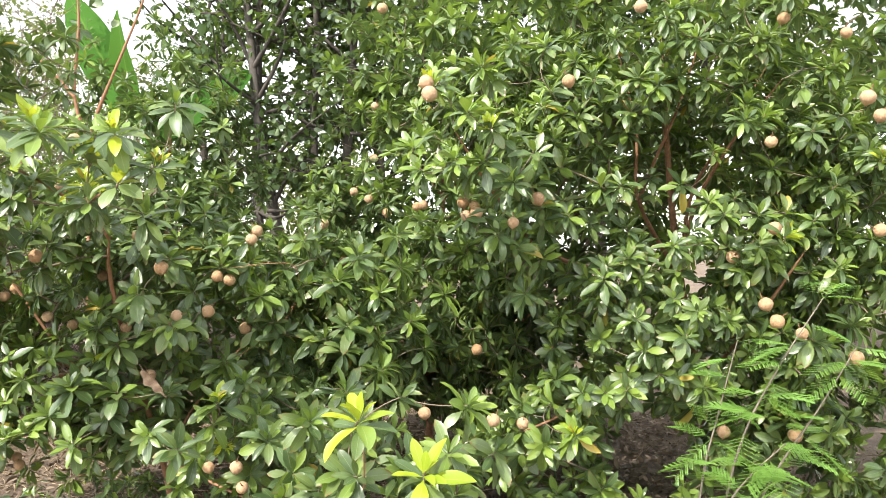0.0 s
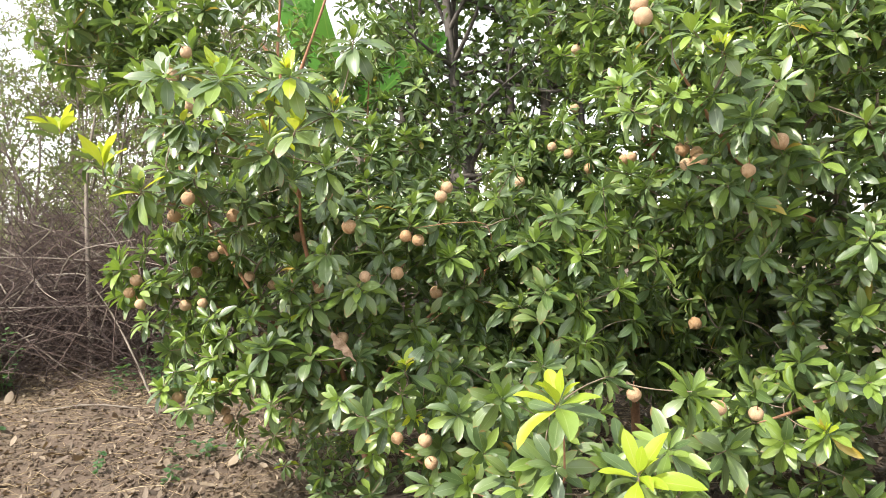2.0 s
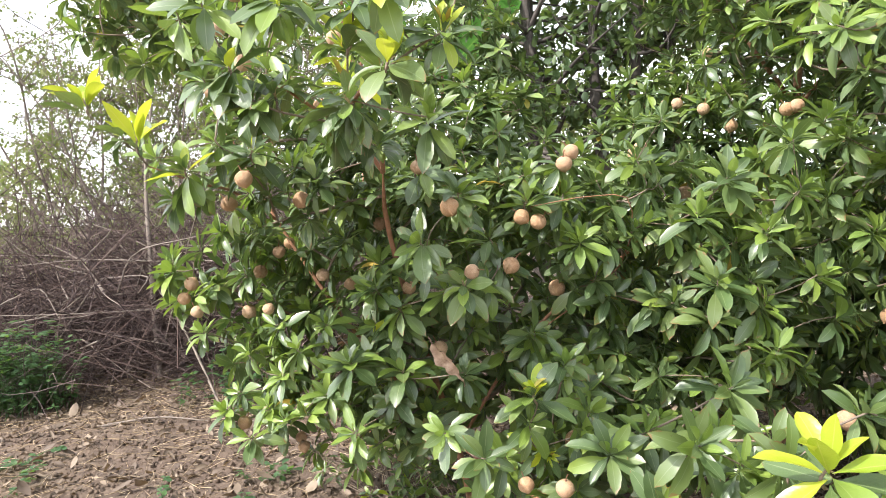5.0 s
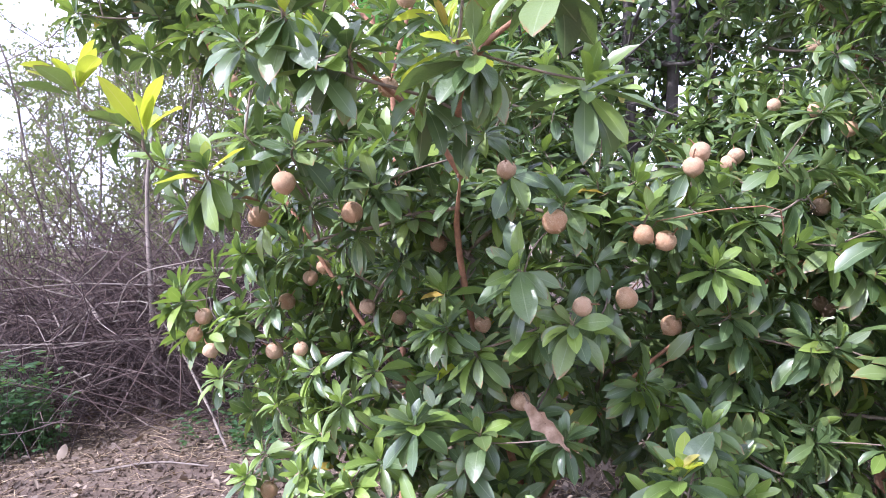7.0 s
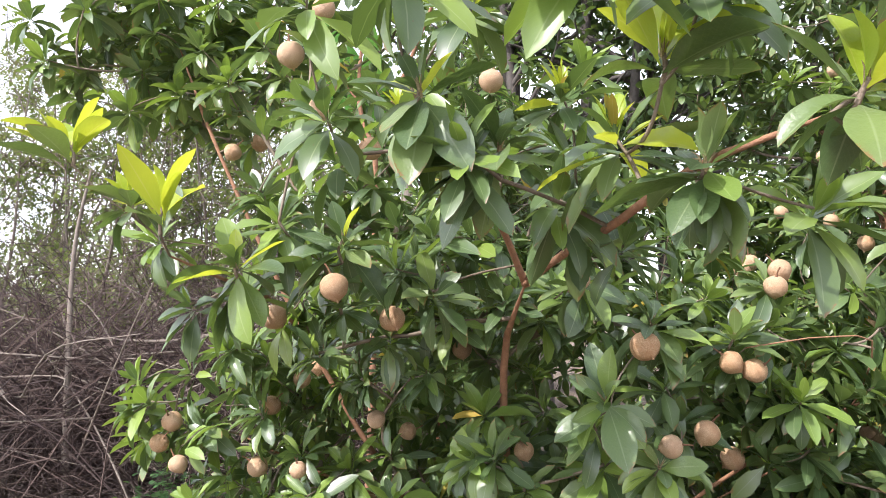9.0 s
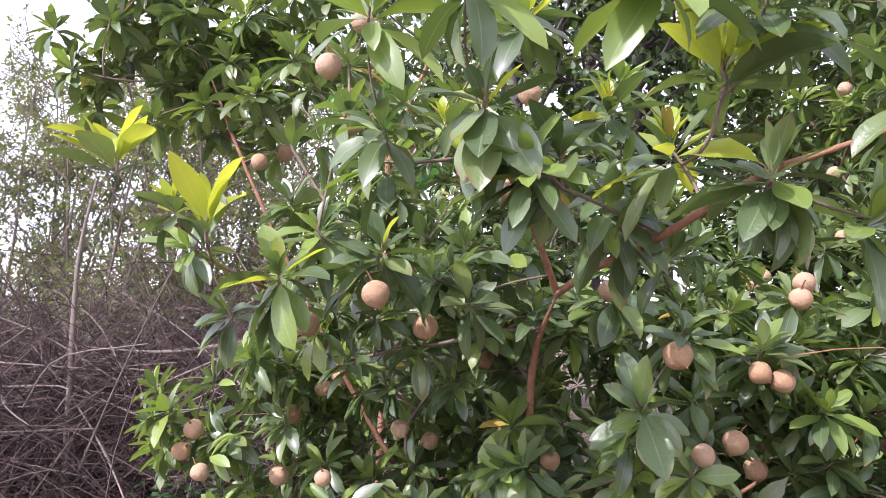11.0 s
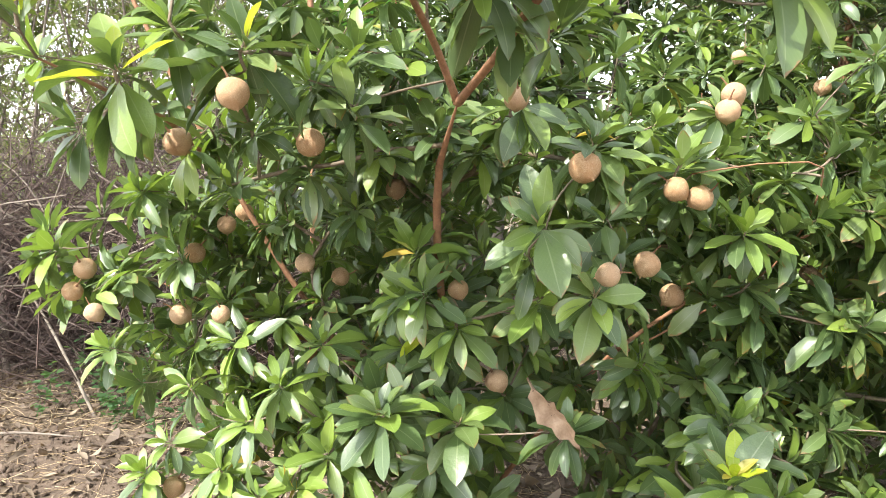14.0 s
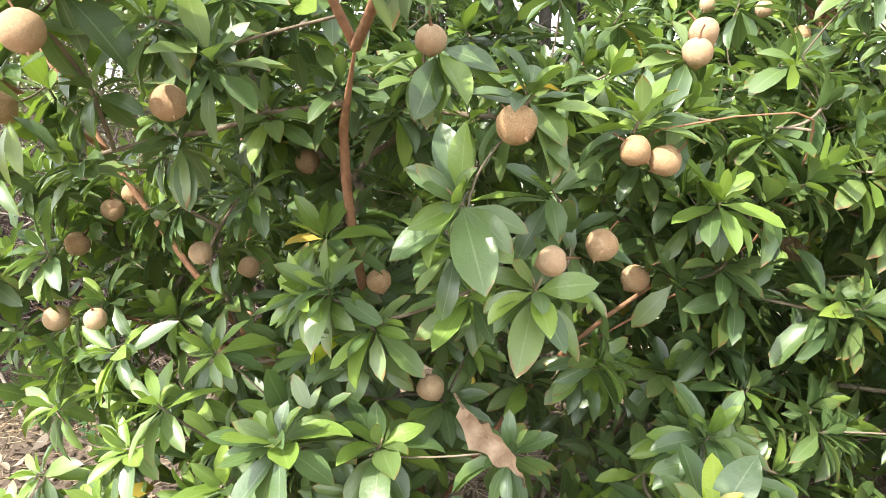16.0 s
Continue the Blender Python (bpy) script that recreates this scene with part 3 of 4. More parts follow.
front_fruit = [
    (-1.857, 2.844, 1.538), (-1.830, 3.130, 1.468), (-1.258, 3.112, 1.416), (-2.020, 3.560, 1.155), (-1.775, 3.640, 1.363), (-1.205, 3.152, 1.200),
    (-2.405, 3.550, 0.996), (-1.400, 3.200, 1.560), (-0.938, 3.412, 1.548), (-0.920, 3.450, 1.590), (-2.690, 3.520, 1.125), (-1.960, 3.690, 1.100),
    (-2.200, 3.410, 1.030), (-1.560, 3.430, 1.115), (-1.465, 3.480, 0.870), (-1.604, 2.920, 1.752), (-2.457, 3.450, 1.964), (-1.950, 2.980, 2.170),
    (-0.564, 3.970, 1.428), (-2.170, 3.550, 0.440), (-2.140, 3.520, 0.410), (-2.350, 3.400, 0.540), (-1.010, 3.000, 0.560), (-0.890, 3.000, 0.560),
]
front_fruit_low = [
    (-0.850, 2.950, 0.490), (-0.920, 3.300, 0.610), (-0.570, 4.000, 1.110),
    (-0.550, 4.000, 1.090), (-1.915, 3.200, 1.894), (-1.560, 2.950, 1.965), (-2.040, 3.000, 2.080), (-2.020, 3.100, 1.970), (-2.470, 3.640, 2.035),
    (-2.650, 3.500, 1.000), (-1.115, 3.310, 1.205), (-2.190, 4.000, 0.780), (-2.120, 4.000, 0.790), (-2.330, 3.700, 1.250), (-2.270, 3.700, 1.290),
    (-2.440, 3.700, 1.160), (-2.720, 3.500, 1.060), (-1.020, 3.600, 1.090), (-2.120, 3.100, 1.470), (-0.860, 4.290, 1.040),
]
front_pair = [(-1.063, 3.280, 1.372), (-1.010, 3.295, 1.354)]
front_listed += [
    (-0.30, 2.45, 0.70), (-0.16, 2.40, 0.58), (-0.42, 2.52, 0.60), (-0.06, 2.45, 0.46), (-0.22, 2.55, 0.42), (-0.50, 2.70, 0.48), (0.05, 2.50, 0.62), (-0.65, 2.75, 0.50), (-0.38, 2.68, 0.30),
    (-1.95, 2.98, 1.60), (-1.78, 3.00, 1.58), (-2.12, 2.96, 1.53), (-1.70, 3.02, 1.53), (-1.95, 3.10, 1.50), (-2.26, 2.96, 1.50), (-2.02, 2.92, 1.68),
    (-1.66, 3.38, 1.22), (-1.72, 3.42, 1.08), (-1.48, 3.55, 1.05), (-0.30, 3.35, 1.30), (-0.45, 3.30, 1.15), (-0.20, 3.40, 1.42), (-0.15, 3.45, 1.15), (-0.28, 3.30, 0.94), (-0.50, 3.35, 1.36), (-0.08, 3.55, 1.00), (0.02, 3.50, 1.28), (-0.22, 3.42, 1.58), (-1.75, 3.35, 0.85), (-1.86, 3.28, 0.72), (-1.60, 3.32, 0.70), (-1.97, 3.25, 0.90), (-1.72, 3.22, 0.60), (-2.08, 3.30, 0.78), (-1.90, 3.36, 0.98), (-2.02, 3.22, 0.62), (-1.54, 3.28, 1.06), (-1.61, 3.24, 1.14), (-1.67, 3.28, 1.12), (-1.82, 3.40, 1.32), (-1.88, 3.25, 1.42), (-1.72, 3.28, 1.46), (-1.60, 3.58, 0.80),
]
front_rng = np.random.default_rng(5)


def front_keep(p):
    shade = (p[0] + 1.48) ** 2 / 0.20 + (p[2] - 1.08) ** 2 / 0.13 < 1 and p[1] < 4.05
    return p[1] > 3.45 and not (p[0] < -1.2 and p[2] < 0.35) and not shade and not (p[2] > 1.55 and p[1] > 3.9) and not (p[0] < -2.2 and p[2] > 1.4)


def front_skirt(p, rng):
    low = p[0] < -1.2 and p[2] < 0.50 - 0.32 * (p[1] - 3.4) + 0.25 * max(0.0, -2.3 - p[0])
    thin = p[0] < -1.7 and p[2] < 0.85 and rng.random() < 0.3
    return not low and not thin


front_fill = crown_points(front_rng, 600, FRONT_C, (1.40, 0.95, 1.05), GROUND + 0.12, front_keep)
front_fill += crown_points(front_rng, 90, (-2.80, 3.75, 2.52), (0.80, 0.42, 0.42), 2.14, lambda p: True, 0.1)
front_tree, rng = sapodilla(21, (-1.50, 3.95, GROUND), front_stems, "bushy sapodilla tree with glossy leaves and round brown fruits",
                            front_singles, front_listed, front_fill, FRONT_C, 0.111, (0.017, 0.0095, 0.009, 0.0032, 0.011, 0.008, 0.007, 0.008, 0.007), front_fruit + front_fruit_low + front_pair, skirt=front_skirt)
fruits(front_tree, front_fruit + front_fruit_low, rng)
fruits(front_tree, front_pair[:1], rng, 0.031)
fruits(front_tree, front_pair[1:], rng, 0.025)

# tree beside it
SIDE_C = np.array((1.25, 4.45, 1.35))
side_stems = [
    [(1.95, 5.10, GROUND - 0.05), (1.85, 5.00, 0.50), (1.60, 4.70, 1.30), (1.45, 4.50, 2.10), (1.35, 4.30, 2.80)],
    [(1.60, 4.70, 1.30), (1.05, 4.35, 1.35), (0.55, 3.95, 1.50), (0.25, 3.55, 1.80), (0.05, 3.20, 2.05)],
    [(1.60, 4.70, 1.30), (1.55, 4.30, 1.75), (1.65, 4.00, 2.10), (1.80, 3.70, 2.40)],
    [(1.85, 5.00, 0.50), (1.75, 4.30, 0.85), (1.72, 3.70, 1.20), (1.80, 3.45, 1.50)],
    [(1.85, 5.00, 0.50), (1.20, 4.30, 0.72), (0.60, 3.65, 0.62), (0.40, 3.45, 0.60)],
    [(1.60, 4.70, 1.30), (1.25, 4.45, 1.80), (1.22, 4.40, 2.25), (1.05, 4.20, 2.70)],
    [(1.25, 4.45, 1.80), (1.30, 4.32, 2.02), (1.42, 4.22, 2.35), (1.52, 4.10, 2.75)],
    [(1.60, 4.70, 1.30), (1.62, 4.55, 1.85), (1.78, 4.40, 2.20), (1.95, 4.20, 2.60)],
]
side_listed = [
    (1.13, 3.90, 2.42, 0.4), (1.62, 3.30, 1.56, 0.8), (1.58, 3.50, 2.13), (1.81, 3.40, 2.08), (0.91, 3.80, 1.93), (1.16, 3.90, 1.91), (0.20, 2.96, 2.02, 0.5), (0.78, 3.60, 2.38),
    (0.26, 3.30, 1.58), (0.10, 3.30, 1.66), (1.97, 3.40, 0.95), (1.76, 3.30, 1.07), (1.38, 4.20, 0.82), (1.44, 3.90, 0.68), (1.55, 3.70, 1.77), (1.92, 3.40, 1.81),
    (0.99, 4.55, 2.94), (1.16, 3.60, 2.70), (1.48, 3.60, 2.58), (1.81, 3.50, 2.33), (2.05, 3.30, 2.25), (2.08, 3.30, 1.93, 0.6), (1.00, 3.90, 1.53), (0.70, 4.00, 1.37),
    (1.32, 3.90, 1.38), (1.65, 3.60, 1.39), (1.78, 4.60, 2.03), (1.80, 3.60, 0.63), (2.09, 3.60, 0.63), (0.39, 3.52, 0.58), (0.56, 4.16, 2.72), (0.05, 4.16, 2.89),
]
side_listed += [
    (0.40, 4.29, 2.83), (1.98, 3.50, 1.39), (2.11, 3.40, 1.56), (0.10, 2.90, 2.08), (0.64, 3.39, 0.60, 0.5), (0.97, 4.01, 2.41), (1.50, 3.45, 2.15), (1.26, 3.80, 1.11),
    (1.15, 3.87, 1.41), (0.30, 3.55, 0.55), (0.50, 3.45, 0.52), (0.55, 3.60, 0.70), (-0.05, 3.15, 2.25, 0.5), (0.10, 3.45, 1.76), (0.18, 3.48, 1.68), (0.34, 3.33, 1.64),
    (0.05, 3.05, 1.90), (0.30, 3.05, 1.80), (0.42, 3.20, 1.95), (0.20, 3.15, 2.30), (-0.26, 4.36, 2.74), (-0.39, 4.49, 2.96), (-0.45, 4.68, 2.41), (-0.15, 3.40, 2.00),
    (0.48, 3.50, 1.72), (0.60, 3.55, 2.20), (0.55, 3.45, 2.05), (0.13, 4.55, 3.12), (0.65, 4.42, 3.12), (1.17, 4.55, 3.25), (1.69, 4.55, 3.32), (1.75, 3.50, 2.80),
]
side_fruit = [
    (0.10, 3.50, 1.735), (0.155, 3.47, 1.715), (0.115, 3.45, 1.665), (0.165, 3.44, 1.680), (0.33, 3.28, 1.625), (0.25, 3.48, 0.645), (0.40, 3.50, 0.625), (-0.075, 3.12, 2.245),
    (-0.060, 3.10, 2.190), (-0.12, 4.26, 1.77), (-0.16, 4.27, 1.76), (1.52, 3.28, 1.24), (1.57, 3.27, 1.16), (1.66, 3.22, 1.11), (1.76, 3.48, 0.57), (1.97, 3.32, 0.98),
    (1.49, 3.70, 0.53), (1.60, 3.36, 1.60), (1.48, 3.56, 1.46), (2.00, 3.18, 2.11), (1.99, 3.26, 2.21), (1.74, 3.56, 2.68), (1.01, 3.56, 2.74), (-0.38, 4.37, 3.01),
    (-0.45, 4.63, 2.45), (0.62, 3.44, 2.33), (1.62, 3.44, 2.03), (0.47, 3.46, 1.75), (-0.09, 3.40, 0.70), (0.21, 4.30, 0.88), (2.05, 3.54, 2.60), (2.11, 3.36, 1.59),
]
side_listed += [(0.94, 3.60, 0.10), (1.12, 3.62, 0.06), (0.78, 3.55, 0.14), (1.30, 3.60, 0.05), (0.80, 3.80, 0.25), (0.60, 3.70, 0.20), (1.30, 4.00, 0.90), (0.95, 4.00, 1.02), (0.90, 4.20, 0.78), (0.75, 4.10, 1.12), (1.55, 3.80, 0.40), (1.70, 3.70, 0.30), (0.30, 3.75, 0.30), (0.15, 3.80, 0.45), (2.00, 3.50, 0.35)]
side_singles = [(*p[:3], 13, 0.122, 1.05, p[3] if len(p) > 3 else 0.0, None) for p in side_listed[:22]]
side_rng = np.random.default_rng(8)


def side_keep(p):
    hollow = (p[0] - 0.305 * p[1]) ** 2 / 0.09 + (p[2] - 1.42 + 0.275 * p[1]) ** 2 / 0.10 < 1
    hollow |= (p[0] - 1.42) ** 2 / 0.09 + (p[2] - 2.12) ** 2 / 0.07 < 1 and p[1] < 4.6
    gap = p[0] < 0.60 and 0.75 < p[2] < 1.25 and p[1] < 4.3
    return p[1] > 3.5 and not hollow and not gap


side_fill = crown_points(side_rng, 1400, SIDE_C, (1.75, 1.25, 2.05), GROUND + 0.25, side_keep)
side_fill += crown_points(side_rng, 170, (2.75, 5.0, 3.15), (1.05, 0.80, 0.95), 2.0, lambda p: True, 0.1)
side_fill += crown_points(side_rng, 240, (2.35, 3.85, 1.2), (0.75, 0.55, 1.5), GROUND + 0.2, lambda p: p[1] > 3.35)
# the last tuple raises the pale leaf share, painting in this tree's sunlight
side_tree, rng = sapodilla(31, (1.95, 5.10, GROUND), side_stems, "tall spreading sapodilla tree with sunlit leaves and pale brown fruits", side_singles, side_listed[22:], side_fill, SIDE_C, 0.114, (0.035, 0.018, 0.016, 0.014, 0.012, 0.016, 0.013, 0.015), side_fruit, (0.6, 0.9, 1.2))
fruits(side_tree, side_fruit, rng, 0.032)

# trees further back
BACK_C = np.array((-0.10, 5.5, 1.0))
back_rng = np.random.default_rng(13)
back_fill = crown_points(back_rng, 750, BACK_C, (1.35, 0.95, 0.82), GROUND + 0.15, lambda p: True)
back_fill += crown_points(back_rng, 80, (-0.65, 5.2, 1.85), (0.50, 0.40, 0.38), 1.2, lambda p: True, 0.1)
back_fill += crown_points(back_rng, 330, (0.10, 5.4, 2.85), (1.10, 0.85, 0.85), 2.12, lambda p: True, 0.2)
back_tree, rng = sapodilla(41, (-0.10, 5.6, GROUND), [[(-0.10, 5.6, GROUND - 0.05), (-0.12, 5.55, 0.5), (-0.05, 5.5, 1.2), (0.00, 5.5, 1.9), (0.04, 5.45, 2.5), (0.10, 5.4, 3.2)], [(0.00, 5.5, 1.9), (0.22, 5.40, 2.12), (0.45, 5.30, 2.30), (0.70, 5.20, 2.60)], [(0.00, 5.5, 1.9), (-0.20, 5.42, 2.20), (-0.45, 5.35, 2.60)], [(-0.12, 5.55, 0.5), (-0.6, 5.3, 0.9), (-0.9, 5.2, 1.3)], [(-0.12, 5.55, 0.5), (0.5, 5.2, 0.9), (0.8, 5.0, 1.2)]],
                           "sapodilla tree with a dark slim trunk behind the front row", [], [], back_fill, BACK_C, 0.118, (0.034, 0.018, 0.016, 0.015, 0.015))
fruits(back_tree, [(-0.47, 4.75, 2.12), (-0.62, 4.85, 1.90), (-0.82, 4.62, 1.64), (-0.79, 4.62, 1.67), (-0.28, 4.55, 0.89), (-0.49, 4.60, 1.83), (-0.37, 4.60, 1.74), (-0.05, 4.70, 2.55), (-0.22, 4.66, 2.20)], rng, 0.032)

FAR_C = np.array((-2.55, 6.3, 1.9))
far_rng = np.random.default_rng(17)
far_fill = crown_points(far_rng, 430, FAR_C, (0.95, 0.8, 1.5), 0.5, lambda p: True)
far_tree, rng = sapodilla(43, (-2.55, 6.35, GROUND), [[(-2.55, 6.35, GROUND - 0.05), (-2.55, 6.3, 0.8), (-2.5, 6.3, 1.8), (-2.45, 6.3, 2.8)], [(-2.55, 6.3, 0.8), (-2.9, 6.2, 1.4), (-3.1, 6.1, 2.0)]],
                          "upright sapodilla tree behind the front tree", [], [], far_fill, FAR_C, 0.122, (0.03, 0.015))

# ------------------------------------------------------------------ ground
gx = np.concatenate([-np.geomspace(900, 13, 14), np.arange(-12, 8, 0.12), np.geomspace(8.5, 900, 14)])
gy = np.concatenate([-np.geomspace(900, 3.5, 14), np.arange(-3, 14, 0.12), np.geomspace(14.5, 1500, 14)])
gv = []
for y in gy:
    for x in gx:
        near = max(0.0, 1 - max(abs(x + 2) - 9, abs(y - 5) - 8, 0) / 3)
        gv.append((x, y, GROUND + near * (0.05 * noise.noise(Vector((x * 0.7, y * 0.7, 0))) + 0.022 * noise.noise(Vector((x * 3.1, y * 3.1, 4))) + 0.012 * noise.noise(Vector((x * 7, y * 7, 9))))))
nx = len(gx)
gq = [(j * nx + i, j * nx + i + 1, j * nx + nx + i + 1, j * nx + nx + i) for j in range(len(gy) - 1) for i in range(nx - 1)]
ground = new("ground", mesh_from("ground", gv, gq, SOIL))
tagged(ground, "bare brown soil with dry crumbs", "ground", "", "structure")


def ground_z(x, y):
    return GROUND + 0.05 * noise.noise(Vector((x * 0.7, y * 0.7, 0))) + 0.022 * noise.noise(Vector((x * 3.1, y * 3.1, 4)))


lit_rng = np.random.default_rng(3)
lb, ld, lu, ll = [], [], [], []
for i in range(24000):
    if i < 15000:
        x, y = lit_rng.uniform(-8.5, 0.5), lit_rng.uniform(2.2, 9.0)
        if i % 7 == 0:
            x, y = lit_rng.uniform(-8.5, 4.0), 2.6 - 5.0 * lit_rng.random() ** 1.6
    elif i < 21000:
        x, y = lit_rng.uniform(-2.5, 3.5), lit_rng.uniform(2.8, 7.5)
    else:
        x, y = lit_rng.uniform(0.6, 2.8), lit_rng.uniform(4.0, 7.0)
    lb.append((x, y, ground_z(x, y) + lit_rng.uniform(0.004, 0.03)))
    a = lit_rng.uniform(0, 6.28)
    ld.append((math.cos(a), math.sin(a), lit_rng.normal(0, 0.22)))
    lu.append((lit_rng.normal(0, 0.45), lit_rng.normal(0, 0.45), 1))
    ll.append(lit_rng.uniform(0.02, 0.075) * (2.0 if lit_rng.random() < 0.10 else 1))
ll = np.array(ll)
v, q, uv = blades(np.array(lb), np.array(ld), np.array(lu), ll, ll * lit_rng.uniform(0.28, 0.55, len(ll)), lit_rng.uniform(-0.3, 0.9, len(ll)), lit_rng.uniform(-1.4, 1.4, len(ll)), 5)
tagged(new("leaf_litter", mesh_from("leaf_litter", v, q, LITTER)), "curled dry brown leaves scattered over the soil", "leaf litter", "", "stuff")

# loose crumbs of soil
LUMP = np.array([(1, 0, 0), (0, 1, 0), (-1, 0, 0), (0, -1, 0), (0, 0, 1), (0, 0, -1)], float)
LUMP_FACES = np.array([(0, 1, 4), (1, 2, 4), (2, 3, 4), (3, 0, 4), (1, 0, 5), (2, 1, 5), (3, 2, 5), (0, 3, 5)])
crumbs = []
for i in range(16000):
    x, y = lit_rng.uniform(-7.0, 0.5), lit_rng.uniform(2.2, 6.5)
    r = 0.005 + 0.020 * lit_rng.random() ** 3
    crumbs.append((LUMP * r * lit_rng.uniform(0.6, 1.3, (6, 3)) + (x, y, ground_z(x, y) + r * 0.4), LUMP_FACES))
tagged(new("soil_crumbs", mesh_from("soil_crumbs", *joined(crumbs), SOIL, smooth=False)), "loose brown crumbs of dry soil", "soil", "", "stuff")
FALLEN = []
for i in range(12):
    v, q, uv = blades(np.zeros((1, 3)), np.array([[0, 1.0, 0]]), np.array([[0, 0, 1.0]]), np.ones(1), np.array([lit_rng.uniform(0.34, 0.56)]), np.array([lit_rng.uniform(-0.3, 0.9)]), np.array([lit_rng.uniform(-1.3, 1.3)]), 7)
    FALLEN.append(mesh_from("fallen_leaf", v, q, LITTER_SINGLE))
for i in range(280):
    x, y = lit_rng.uniform(-4.9, -2.4), lit_rng.uniform(3.1, 5.4)
    L = lit_rng.uniform(0.04, 0.12)
    m = Matrix.LocRotScale((x, y, ground_z(x, y) + 0.022), Euler((lit_rng.normal(0, 0.3), lit_rng.normal(0, 0.3), lit_rng.uniform(0, 6.28))), (L, L, L))
    part("fallen_leaf", FALLEN[int(lit_rng.integers(12))], ground, at=m)
st = []
for i in range(4600):
    x, y = lit_rng.uniform(-7.5, 1.0), lit_rng.uniform(2.4, 8.0)
    a, L = lit_rng.uniform(0, 6.28), lit_rng.uniform(0.06, 0.32)
    z = ground_z(x, y) + lit_rng.uniform(0.006, 0.035)
    e = np.array((math.cos(a), math.sin(a), lit_rng.normal(0, 0.10))) * L
    p = np.array((x, y, z))
    st.append(tube([p, p + e * 0.5 + lit_rng.normal(0, 0.012, 3), p + e], [0.0017, 0.0014, 0.0008], 3))
tagged(new("straw", mesh_from("straw", *joined(st), STRAW)), "pale dry grass stalks lying on the soil", "straw", "", "stuff")

# ------------------------------------------------------------------ dry thicket
brush_rng = np.random.default_rng(23)
tw = []
for i in range(11000):
    f = brush_rng.random()
    cx = -7.6 + 3.6 * f + brush_rng.normal(0, 0.9)
    cy = 6.4 + 2.0 * f + brush_rng.normal(0, 0.75)
    top = 1.55 - 0.25 * f
    z = GROUND + abs(brush_rng.normal(0, 1)) * top * 0.45
    a = brush_rng.uniform(0, 6.28)
    lean = brush_rng.normal(0, 0.42) + (1.3 if brush_rng.random() < 0.30 else 0)
    d = unit((math.cos(a), math.sin(a), lean))
    L = brush_rng.uniform(0.4, 1.5)
    p = np.array((cx, cy, z))
    s = np.array((0, 0, -0.12 * L)) + brush_rng.normal(0, 0.07, 3) * L
    pts = [p, p + d * L * 0.35 - s * 0.7, p + d * L * 0.7 - s * 0.6, p + d * L + s * 0.3]
    pts = [np.array((u[0], u[1], max(u[2], GROUND + 0.01))) for u in pts]
    r = brush_rng.uniform(0.0025, 0.006)
    tw.append(tube(pts, [r, r * 0.85, r * 0.65, r * 0.35], 3))
brushwood = tagged(new("brushwood", mesh_from("brushwood", *joined(tw), BRUSH)), "tangled heap of dry brown brushwood", "brushwood", "", "stuff")


for i in range(180):
    f = brush_rng.random()
    p = np.array((-7.2 + 3.0 * f + brush_rng.normal(0, 0.6), 5.9 + 1.6 * f + brush_rng.normal(0, 0.4), GROUND + brush_rng.uniform(0.05, 1.25)))
    a, L = brush_rng.uniform(-0.7, 0.7) + (3.14 if brush_rng.random() < 0.5 else 0), brush_rng.uniform(0.7, 1.8)
    d = np.array((math.cos(a), math.sin(a), brush_rng.normal(0.15, 0.45)))
    pts = [p, p + d * L * 0.5 + brush_rng.normal(0, 0.08, 3), p + d * L + brush_rng.normal(0, 0.05, 3)]
    pts = [np.array((u[0], u[1], max(u[2], GROUND + 0.02))) for u in pts]
    part("stick", mesh_from("stick", *tube(curve(pts, 8), np.linspace(0.0085, 0.003, 8), 5, brush_rng, 0.08), BARK_GREY), brushwood)


def dry_branch(points, r, label):
    ob = new("dry_branch", mesh_from("dry_branch", *tube(curve(points, 12), np.linspace(r, r * 0.35, 12), 7, brush_rng, 0.08), BARK_GREY))
    return tagged(ob, label, "branch", "dry branches by the thicket")


dry_branch([(-4.3, 5.6, GROUND), (-4.85, 5.9, 0.35), (-5.5, 6.3, 0.70), (-6.2, 6.5, 1.2)], 0.012, "bare grey branch leaning on the brushwood")
dry_branch([(-4.4, 6.9, 1.25), (-5.1, 6.8, 1.15), (-5.9, 6.7, 1.18)], 0.022, "bare grey branch lying across the brushwood")
dry_branch([(-4.9, 4.9, GROUND + 0.02), (-4.5, 5.1, GROUND + 0.06), (-4.1, 5.2, GROUND + 0.03)], 0.012, "thin dry stick on the soil")
dry_branch([(-5.6, 6.3, GROUND), (-5.62, 6.3, 0.9), (-5.7, 6.4, 1.9), (-5.65, 6.5, 2.6)], 0.030, "upright grey dead stem in the brushwood")


